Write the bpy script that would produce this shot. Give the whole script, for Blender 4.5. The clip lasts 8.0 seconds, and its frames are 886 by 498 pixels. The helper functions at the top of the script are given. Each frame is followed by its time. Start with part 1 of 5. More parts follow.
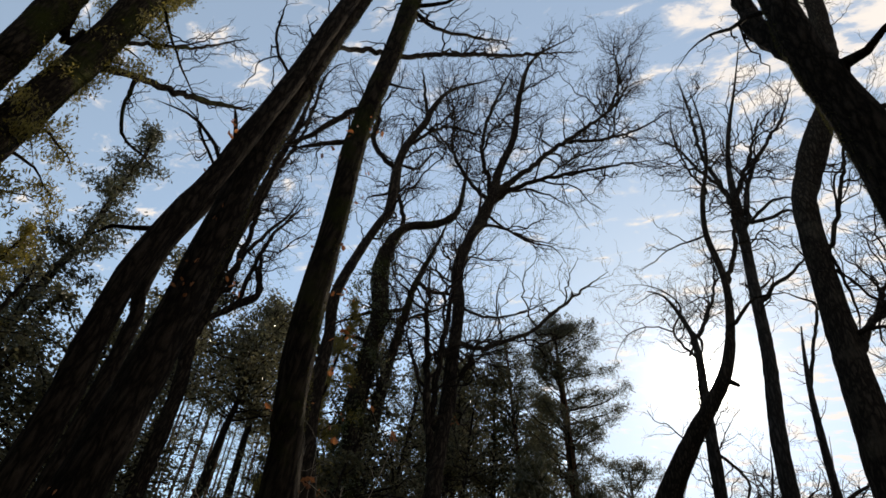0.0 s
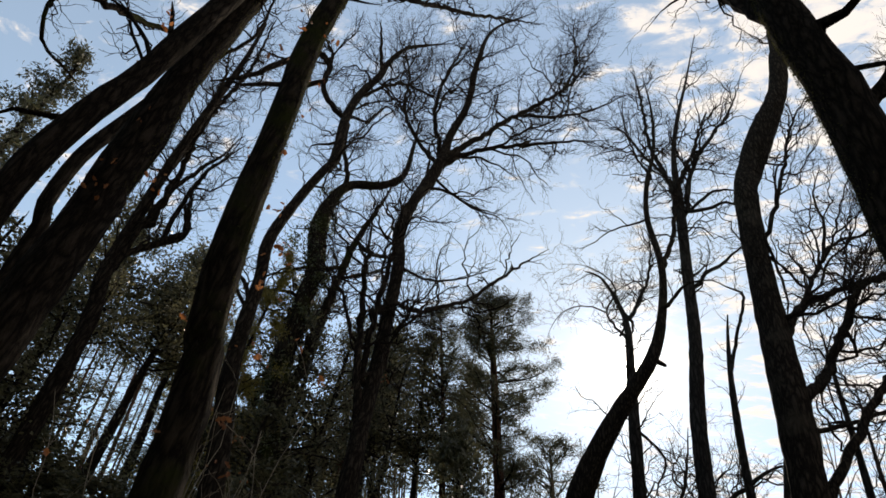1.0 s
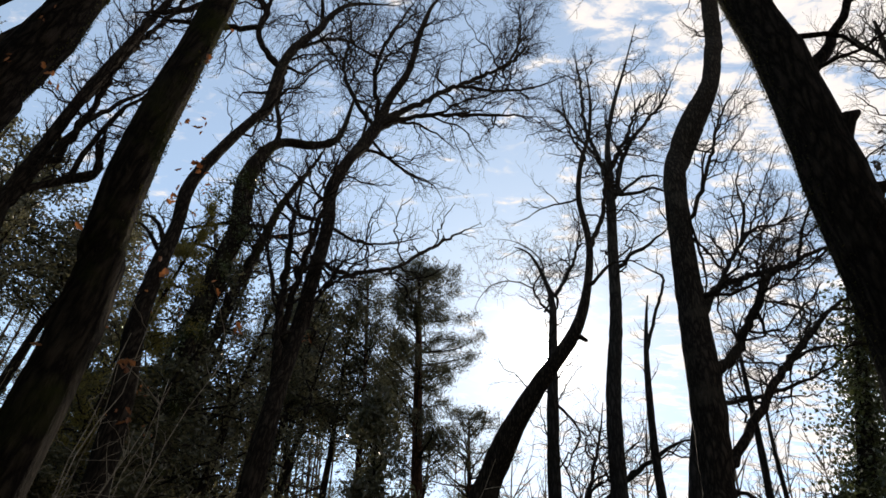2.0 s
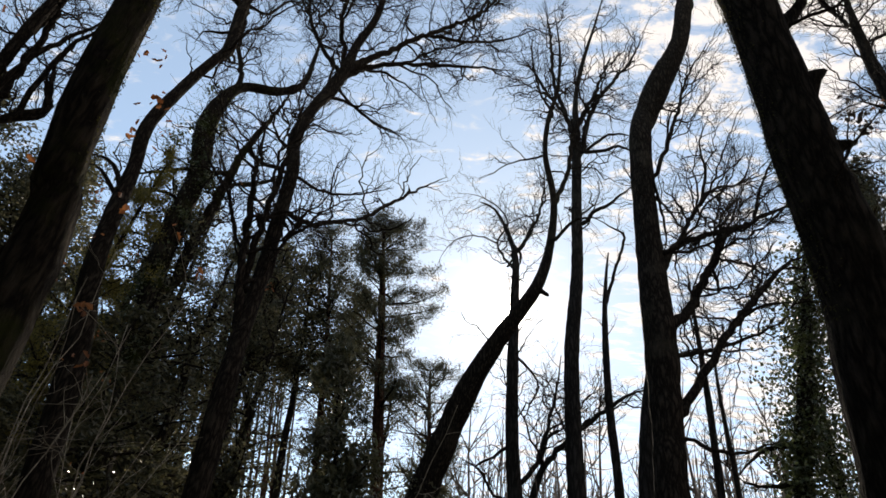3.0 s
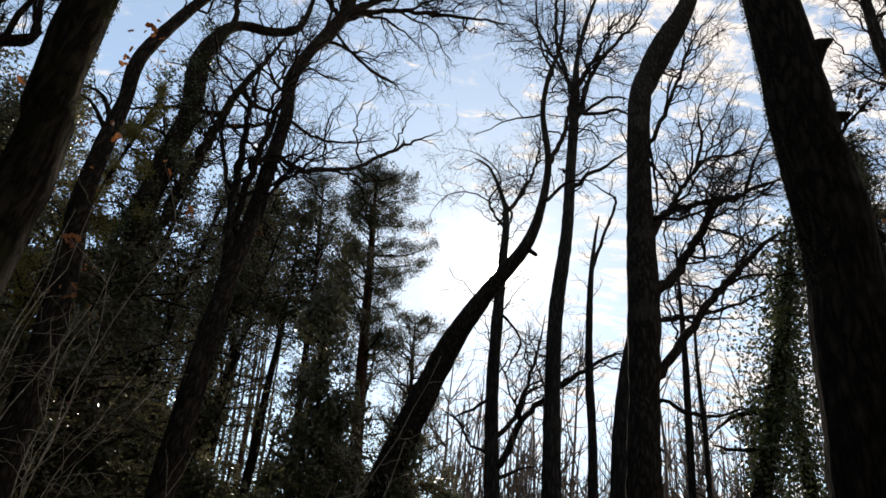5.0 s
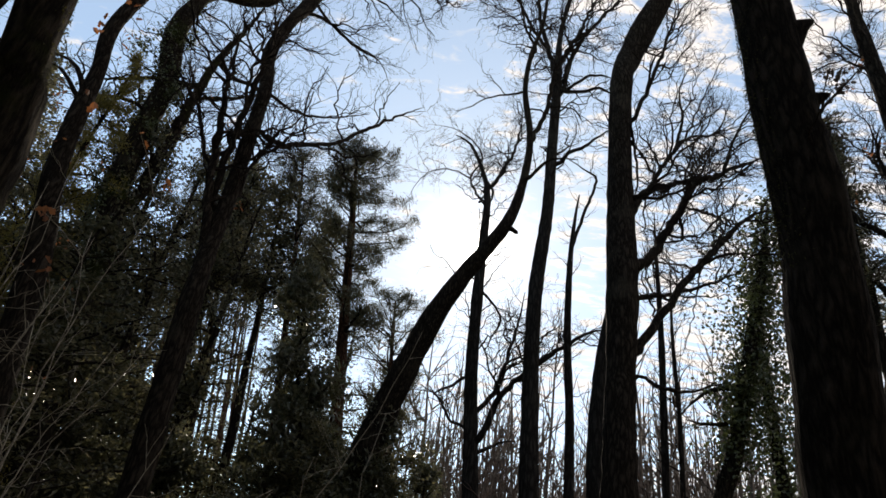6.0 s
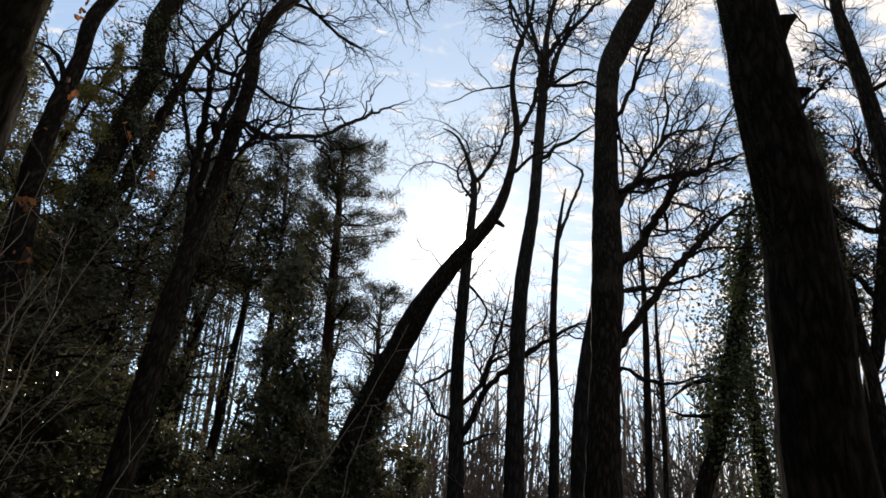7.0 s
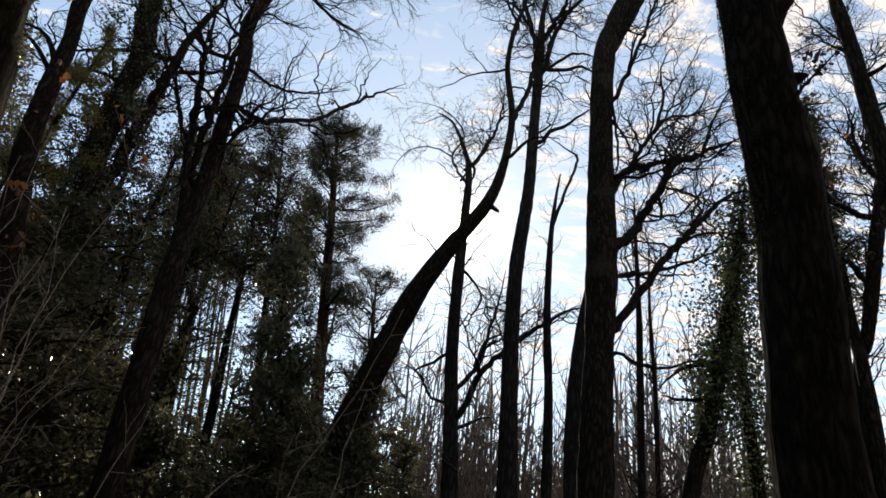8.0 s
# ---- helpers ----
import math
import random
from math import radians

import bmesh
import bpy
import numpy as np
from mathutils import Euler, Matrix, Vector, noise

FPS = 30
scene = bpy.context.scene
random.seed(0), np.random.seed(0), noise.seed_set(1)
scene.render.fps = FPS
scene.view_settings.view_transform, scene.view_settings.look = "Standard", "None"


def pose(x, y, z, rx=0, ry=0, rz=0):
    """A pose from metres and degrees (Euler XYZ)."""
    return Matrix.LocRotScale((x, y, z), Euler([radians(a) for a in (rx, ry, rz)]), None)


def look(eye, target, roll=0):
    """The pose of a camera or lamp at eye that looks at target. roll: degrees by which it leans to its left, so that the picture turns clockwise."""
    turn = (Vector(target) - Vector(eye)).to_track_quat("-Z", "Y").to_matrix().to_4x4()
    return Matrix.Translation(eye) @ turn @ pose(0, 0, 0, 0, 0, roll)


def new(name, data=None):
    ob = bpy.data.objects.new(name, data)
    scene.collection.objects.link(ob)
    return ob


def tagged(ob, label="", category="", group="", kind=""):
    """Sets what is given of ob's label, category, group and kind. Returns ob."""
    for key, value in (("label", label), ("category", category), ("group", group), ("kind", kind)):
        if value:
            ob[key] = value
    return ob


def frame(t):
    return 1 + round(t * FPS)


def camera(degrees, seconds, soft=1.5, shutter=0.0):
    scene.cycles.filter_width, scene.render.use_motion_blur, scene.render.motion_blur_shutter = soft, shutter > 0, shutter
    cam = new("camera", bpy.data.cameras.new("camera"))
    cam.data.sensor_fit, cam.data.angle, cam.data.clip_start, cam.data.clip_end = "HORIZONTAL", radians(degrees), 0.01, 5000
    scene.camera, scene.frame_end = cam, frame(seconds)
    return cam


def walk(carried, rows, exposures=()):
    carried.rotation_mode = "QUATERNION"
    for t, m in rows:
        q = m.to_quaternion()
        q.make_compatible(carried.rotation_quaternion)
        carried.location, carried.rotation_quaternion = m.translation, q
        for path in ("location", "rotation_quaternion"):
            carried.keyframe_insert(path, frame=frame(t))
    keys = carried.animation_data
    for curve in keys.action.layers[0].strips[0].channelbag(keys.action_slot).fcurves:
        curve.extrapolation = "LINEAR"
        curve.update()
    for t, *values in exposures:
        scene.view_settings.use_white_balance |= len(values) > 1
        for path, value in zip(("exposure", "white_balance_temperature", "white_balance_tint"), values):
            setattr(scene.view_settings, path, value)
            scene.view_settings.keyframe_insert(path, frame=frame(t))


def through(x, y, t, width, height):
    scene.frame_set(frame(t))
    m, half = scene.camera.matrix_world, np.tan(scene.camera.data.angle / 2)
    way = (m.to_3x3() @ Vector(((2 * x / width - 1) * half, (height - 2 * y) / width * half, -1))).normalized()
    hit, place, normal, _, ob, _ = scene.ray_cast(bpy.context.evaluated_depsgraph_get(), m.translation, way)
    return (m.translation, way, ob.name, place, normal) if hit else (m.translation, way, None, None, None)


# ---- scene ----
cam = camera(71.89, 8.0, soft=1.6)
PATH = [
    (0.0, pose(0.399, -0.988, 1.711, 133.61, -9.67, 20.40)),
    (0.5, pose(0.246, -0.713, 1.740, 133.21, -10.16, 17.91)),
    (1.0, pose(0.144, -0.454, 1.668, 132.88, -9.37, 12.71)),
    (1.5, pose(0.063, -0.220, 1.654, 132.55, -8.15, 8.18)),
    (1.7, pose(0.057, -0.145, 1.632, 132.45, -7.98, 6.90)),
    (2.8, pose(0.027, -0.027, 1.576, 129.08, -6.54, 2.48)),
    (3.0, pose(0.019, -0.024, 1.567, 128.23, -6.46, 1.89)),
    (3.5, pose(0.009, -0.014, 1.549, 127.47, -6.37, 1.42)),
    (4.0, pose(-0.002, -0.009, 1.532, 127.46, -6.23, 1.27)),
    (4.5, pose(0.007, -0.006, 1.527, 127.36, -6.39, 0.86)),
    (4.7, pose(0.013, -0.012, 1.531, 127.03, -7.34, 0.15)),
    (5.0, pose(0.011, -0.007, 1.523, 124.48, -8.43, -0.76)),
    (5.2, pose(-0.005, -0.016, 1.516, 123.32, -8.43, -1.05)),
    (6.3, pose(0.000, 0.001, 1.513, 122.56, -7.58, -3.01)),
    (6.5, pose(-0.000, -0.000, 1.510, 122.46, -7.46, -3.20)),
    (7.0, pose(0.007, 0.001, 1.501, 122.18, -7.27, -3.70)),
    (7.5, pose(0.008, -0.002, 1.499, 121.69, -7.08, -4.06)),
    (8.0, pose(0.000, 0.000, 1.500, 120.84, -7.07, -4.20)),
]
walk(cam, PATH, [(0.0, 0.03, 7300, 11), (1.0, 0.1, 7300, 11), (1.6, 0.17, 7150, 12), (8.0, 0.17, 7150, 12)])

SUN_STRENGTH = 4.4
SKY_STRENGTH, SKY_DUST, CLOUD_STRENGTH, VEIL_STRENGTH = 0.212, 0.12, 0.96, 0.9
GLOW = ((5000.0, 30.0), (700.0, 1.5), (160.0, 0.15), (40.0, 0.03))    # sharpness and strength of the lobes of the aureole

# ---- sky and sun ----
SUN_EL, SUN_AZ = radians(32.7), radians(0.7)   # azimuth from +y towards +x
sun_way = Vector((math.sin(SUN_AZ) * math.cos(SUN_EL), math.cos(SUN_AZ) * math.cos(SUN_EL), math.sin(SUN_EL)))


def node(tree, kind, **values):
    """A shader node; keywords set attributes, and inputs where the name is i_<input> or n<index>."""
    nd = tree.nodes.new(kind)
    for key, value in values.items():
        if key[0] == "n" and key[1:].isdigit():
            nd.inputs[int(key[1:])].default_value = value
        elif key.startswith("i_"):
            nd.inputs[key[2:]].default_value = value
        elif key == "operation":
            nd.operation = value
        elif key == "use_clamp":
            nd.use_clamp = value
        elif key == "feature":
            nd.feature = value
        elif key == "data_type":
            nd.data_type = value
    return nd


def maths(tree, operation, a, b=None, clamp=False):
    nd = node(tree, "ShaderNodeMath", operation=operation, use_clamp=clamp)
    for slot, v in ((0, a), (1, b)):
        if v is None:
            continue
        if isinstance(v, (int, float)):
            nd.inputs[slot].default_value = v
        else:
            tree.links.new(v, nd.inputs[slot])
    return nd.outputs[0]


def ramp(tree, fac, stops):
    nd = node(tree, "ShaderNodeValToRGB")
    while len(nd.color_ramp.elements) < len(stops):
        nd.color_ramp.elements.new(0.5)
    for el, (at, col) in zip(nd.color_ramp.elements, stops):
        el.position, el.color = at, (*col, 1) if len(col) == 3 else col
    tree.links.new(fac, nd.inputs[0])
    return nd.outputs[0]


world = bpy.data.worlds.new("sky")
scene.world = world
world.use_nodes = True
wt = world.node_tree
wt.nodes.clear()
sky = node(wt, "ShaderNodeTexSky")
sky.sky_type, sky.sun_disc, sky.sun_elevation, sky.sun_rotation = "NISHITA", False, SUN_EL, SUN_AZ
sky.altitude, sky.air_density, sky.dust_density, sky.ozone_density = 50, 1.0, SKY_DUST, 0.7
way = node(wt, "ShaderNodeTexCoord").outputs["Generated"]
# thin broken cloud on a flat layer overhead
split = node(wt, "ShaderNodeSeparateXYZ")
wt.links.new(way, split.inputs[0])
height = maths(wt, "MAXIMUM", split.outputs[2], 0.06)
layer = node(wt, "ShaderNodeCombineXYZ")
wt.links.new(maths(wt, "DIVIDE", split.outputs[0], height), layer.inputs[0])
wt.links.new(maths(wt, "DIVIDE", split.outputs[1], height), layer.inputs[1])
puffs = node(wt, "ShaderNodeTexNoise", i_Scale=13.0, i_Detail=9.0, i_Roughness=0.62, i_Distortion=0.35)
banks = node(wt, "ShaderNodeTexNoise", i_Scale=0.55, i_Detail=2.0, i_Roughness=0.5)
drawn = node(wt, "ShaderNodeMapping", i_Rotation=(0, 0, radians(12)), i_Scale=(0.75, 1.5, 1))
wt.links.new(layer.outputs[0], drawn.inputs[0])
wt.links.new(drawn.outputs[0], puffs.inputs["Vector"])
wt.links.new(layer.outputs[0], banks.inputs["Vector"])
# the bank of cloud lies on the sun's side and thickens towards +x; the far side of the sky is clear
bank = maths(wt, "ADD", banks.outputs["Fac"], maths(wt, "ADD", maths(wt, "MULTIPLY", maths(wt, "DIVIDE", split.outputs[0], height), 0.19),
                                                    maths(wt, "MULTIPLY", maths(wt, "MINIMUM", maths(wt, "DIVIDE", split.outputs[1], height), 1.2), 0.02)))
# a denser bank high on the sun's right
rift = node(wt, "ShaderNodeVectorMath", operation="DISTANCE")
rift.inputs[1].default_value = (0.46, 0.34, 0)
wt.links.new(layer.outputs[0], rift.inputs[0])
bank = maths(wt, "ADD", bank, maths(wt, "MULTIPLY", maths(wt, "MAXIMUM", maths(wt, "SUBTRACT", 0.56, rift.outputs["Value"]), 0.0), 1.3))
cover = maths(wt, "ADD", puffs.outputs["Fac"], maths(wt, "MULTIPLY", maths(wt, "SUBTRACT", bank, 0.5), 0.42))
cloud = ramp(wt, cover, [(0.51, (0.0, 0.0, 0.0)), (0.58, (0.25, 0.25, 0.25)), (0.63, (0.8, 0.8, 0.8)), (0.71, (1, 1, 1))])
# the bright aureole of thin haze that the sun lights round itself
near = node(wt, "ShaderNodeVectorMath", operation="DOT_PRODUCT")
near.inputs[1].default_value = sun_way
norm = node(wt, "ShaderNodeVectorMath", operation="NORMALIZE")
wt.links.new(way, norm.inputs[0])
wt.links.new(norm.outputs[0], near.inputs[0])
facing = maths(wt, "MAXIMUM", near.outputs["Value"], 0.0)
glow = None
for sharp, power in GLOW:
    lobe = maths(wt, "MULTIPLY", maths(wt, "POWER", facing, sharp), power)
    glow = lobe if glow is None else maths(wt, "ADD", glow, lobe)
blue = node(wt, "ShaderNodeBackground", i_Strength=SKY_STRENGTH)
hue = node(wt, "ShaderNodeVectorMath", operation="MULTIPLY")
hue.inputs[1].default_value = (0.94, 1.02, 1.02)
wt.links.new(sky.outputs[0], hue.inputs[0])
wt.links.new(hue.outputs[0], blue.inputs[0])
white = node(wt, "ShaderNodeBackground", i_Color=(0.97, 0.95, 0.96, 1), i_Strength=CLOUD_STRENGTH)
mixed = node(wt, "ShaderNodeMixShader")
wt.links.new(cloud, mixed.inputs[0])
veil = node(wt, "ShaderNodeBackground", i_Color=(0.72, 0.83, 0.91, 1), i_Strength=VEIL_STRENGTH)
thin = node(wt, "ShaderNodeMixShader")
wt.links.new(maths(wt, "ADD", 0.24, maths(wt, "MULTIPLY", maths(wt, "POWER", facing, 18.0), 0.3), True), thin.inputs[0])
wt.links.new(blue.outputs[0], thin.inputs[1])
wt.links.new(veil.outputs[0], thin.inputs[2])
wt.links.new(thin.outputs[0], mixed.inputs[1])
wt.links.new(white.outputs[0], mixed.inputs[2])
halo = node(wt, "ShaderNodeBackground", i_Color=(1.0, 0.95, 0.88, 1))
wt.links.new(glow, halo.inputs[1])
both = node(wt, "ShaderNodeAddShader")
wt.links.new(mixed.outputs[0], both.inputs[0])
wt.links.new(halo.outputs[0], both.inputs[1])
wt.links.new(both.outputs[0], node(wt, "ShaderNodeOutputWorld").inputs[0])

lamp = bpy.data.lights.new("sun", "SUN")
lamp.energy, lamp.angle, lamp.color = SUN_STRENGTH, radians(0.53), (1.0, 0.93, 0.82)
sun = new("sun", lamp)
sun.matrix_world = look(sun_way * 60, (0, 0, 0))


# ---- materials ----
def material(name, roughness=0.9):
    m = bpy.data.materials.new(name)
    m.use_nodes = True
    m.node_tree.nodes["Principled BSDF"].inputs["Roughness"].default_value = roughness
    m.node_tree.nodes["Principled BSDF"].inputs["Specular IOR Level"].default_value = 0.02
    return m, m.node_tree, m.node_tree.nodes["Principled BSDF"]


def bark(name, dark, light, moss=0.0, plates=9.0, depth=0.6):
    """Furrowed bark: long ridges, a fine grain, pale lichen and some moss."""
    m, t, out = material(name)
    co = node(t, "ShaderNodeTexCoord").outputs["Object"]
    long = node(t, "ShaderNodeMapping", i_Scale=(1, 1, 0.22))
    t.links.new(co, long.inputs[0])
    ridge = node(t, "ShaderNodeTexVoronoi", feature="DISTANCE_TO_EDGE", i_Scale=plates)
    grain = node(t, "ShaderNodeTexNoise", i_Scale=plates * 5, i_Detail=8.0, i_Roughness=0.65)
    warp = node(t, "ShaderNodeTexNoise", i_Scale=plates * 0.7, i_Detail=3.0)
    shift = node(t, "ShaderNodeVectorMath", operation="MULTIPLY_ADD")
    shift.inputs[1].default_value = (0.12, 0.12, 0.12)
    t.links.new(long.outputs[0], warp.inputs["Vector"])
    t.links.new(warp.outputs["Color"], shift.inputs[0])
    t.links.new(long.outputs[0], shift.inputs[2])
    t.links.new(shift.outputs[0], ridge.inputs["Vector"])
    t.links.new(long.outputs[0], grain.inputs["Vector"])
    blotch = node(t, "ShaderNodeTexNoise", i_Scale=1.3, i_Detail=5.0, i_Roughness=0.6)
    t.links.new(co, blotch.inputs["Vector"])
    tone = maths(t, "MULTIPLY", maths(t, "ADD", ridge.outputs["Distance"], maths(t, "MULTIPLY", grain.outputs["Fac"], 0.7)), 1.1)
    base = ramp(t, tone, [(0.4, dark), (0.82, light)])
    lichen = node(t, "ShaderNodeMix", data_type="RGBA")
    t.links.new(ramp(t, blotch.outputs["Fac"], [(0.56, (0, 0, 0)), (0.72, (0.55, 0.55, 0.55))]), lichen.inputs[0])
    t.links.new(base, lichen.inputs[6])
    lichen.inputs[7].default_value = (light[0] * 1.25, light[1] * 1.32, light[2] * 1.25, 1)
    colour = lichen.outputs[2]
    if moss:
        green = node(t, "ShaderNodeMix", data_type="RGBA")
        patch = node(t, "ShaderNodeTexNoise", i_Scale=0.9, i_Detail=7.0, i_Roughness=0.7)
        t.links.new(co, patch.inputs["Vector"])
        t.links.new(ramp(t, patch.outputs["Fac"], [(0.62 - moss * 0.35, (0, 0, 0)), (0.72 - moss * 0.3, (1, 1, 1))]), green.inputs[0])
        t.links.new(colour, green.inputs[6])
        green.inputs[7].default_value = (0.026, 0.030, 0.008, 1)
        colour = green.outputs[2]
    t.links.new(colour, out.inputs["Base Color"])
    lift = node(t, "ShaderNodeBump", i_Strength=min(1.0, depth * 1.6), i_Distance=0.045)
    t.links.new(tone, lift.inputs["Height"])
    t.links.new(lift.outputs[0], out.inputs["Normal"])
    return m


def foliage(name, dark, light, through=0.35, gloss=0.5):
    """Leaves: each one its own shade, some light passing through the blade."""
    m, t, out = material(name, gloss)
    out.inputs["Specular IOR Level"].default_value = 0.5
    island = node(t, "ShaderNodeNewGeometry").outputs["Random Per Island"]
    shade = ramp(t, island, [(0.0, dark), (0.6, [(a + b) / 2 for a, b in zip(dark, light)]), (1.0, light)])
    t.links.new(shade, out.inputs["Base Color"])
    clear = node(t, "ShaderNodeBsdfTranslucent")
    t.links.new(shade, clear.inputs[0])
    mix = node(t, "ShaderNodeMixShader", n0=through)
    t.links.new(out.outputs[0], mix.inputs[1])
    t.links.new(clear.outputs[0], mix.inputs[2])
    t.links.new(mix.outputs[0], t.nodes["Material Output"].inputs[0])
    return m


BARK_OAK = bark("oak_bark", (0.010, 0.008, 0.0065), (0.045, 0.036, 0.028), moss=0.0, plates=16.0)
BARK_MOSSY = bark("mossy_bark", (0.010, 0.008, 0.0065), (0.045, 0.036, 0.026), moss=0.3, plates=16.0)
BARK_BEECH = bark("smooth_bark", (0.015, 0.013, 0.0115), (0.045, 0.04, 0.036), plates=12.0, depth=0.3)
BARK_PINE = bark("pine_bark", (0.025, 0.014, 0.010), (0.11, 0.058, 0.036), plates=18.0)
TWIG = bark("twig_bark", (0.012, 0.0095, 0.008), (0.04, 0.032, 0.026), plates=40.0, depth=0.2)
PALE = bark("hazel_bark", (0.16, 0.135, 0.10), (0.42, 0.37, 0.29), plates=40.0, depth=0.2)
FAR_WOOD = bark("woodland_bark", (0.09, 0.07, 0.058), (0.26, 0.21, 0.17), plates=6.0, depth=0.2)
BRUSH = bark("brush_bark", (0.09, 0.062, 0.05), (0.25, 0.17, 0.135), plates=40.0, depth=0.2)
LEAF_IVY = foliage("ivy_leaf", (0.022, 0.032, 0.012), (0.10, 0.12, 0.042), 0.3, 0.32)
LEAF_HOLLY = foliage("evergreen_leaf", (0.05, 0.052, 0.03), (0.15, 0.135, 0.07), 0.5, 0.24)
LEAF_GOLD = foliage("cypress_leaf", (0.11, 0.092, 0.016), (0.30, 0.24, 0.055), 0.55, 0.6)
NEEDLE = foliage("pine_needle", (0.03, 0.038, 0.02), (0.10, 0.09, 0.05), 0.5, 0.45)
LEAF_YEW = foliage("yew_leaf", (0.036, 0.042, 0.022), (0.11, 0.105, 0.056), 0.45, 0.32)
LEAF_MOSS = foliage("moss_leaf", (0.02, 0.022, 0.006), (0.085, 0.078, 0.022), 0.4, 0.9)
LEAF_YOUNG = foliage("young_needle", (0.06, 0.075, 0.016), (0.17, 0.19, 0.05), 0.5, 0.5)
LEAF_BROWN = foliage("brown_leaf", (0.02, 0.014, 0.01), (0.06, 0.04, 0.025), 0.12, 0.7)
LEAF_DEAD = foliage("withered_leaf", (0.16, 0.055, 0.018), (0.42, 0.17, 0.06), 0.5, 0.7)

litter, lt, lout = material("leaf_litter", 0.95)
lco = node(lt, "ShaderNodeTexCoord").outputs["Object"]
lv = node(lt, "ShaderNodeTexVoronoi", i_Scale=14.0)
ln = node(lt, "ShaderNodeTexNoise", i_Scale=0.7, i_Detail=9.0, i_Roughness=0.65)
for nd in (lv, ln):
    lt.links.new(lco, nd.inputs["Vector"])
lmix = node(lt, "ShaderNodeMix", data_type="RGBA")
lt.links.new(ramp(lt, ln.outputs["Fac"], [(0.42, (0, 0, 0)), (0.6, (1, 1, 1))]), lmix.inputs[0])
lt.links.new(ramp(lt, lv.outputs["Color"], [(0.1, (0.05, 0.028, 0.014)), (0.9, (0.17, 0.095, 0.045))]), lmix.inputs[6])
lmix.inputs[7].default_value = (0.045, 0.04, 0.022, 1)
lt.links.new(lmix.outputs[2], lout.inputs["Base Color"])
lb = node(lt, "ShaderNodeBump", i_Strength=0.8, i_Distance=0.03)
lt.links.new(lv.outputs["Distance"], lb.inputs["Height"])
lt.links.new(lb.outputs[0], lout.inputs["Normal"])


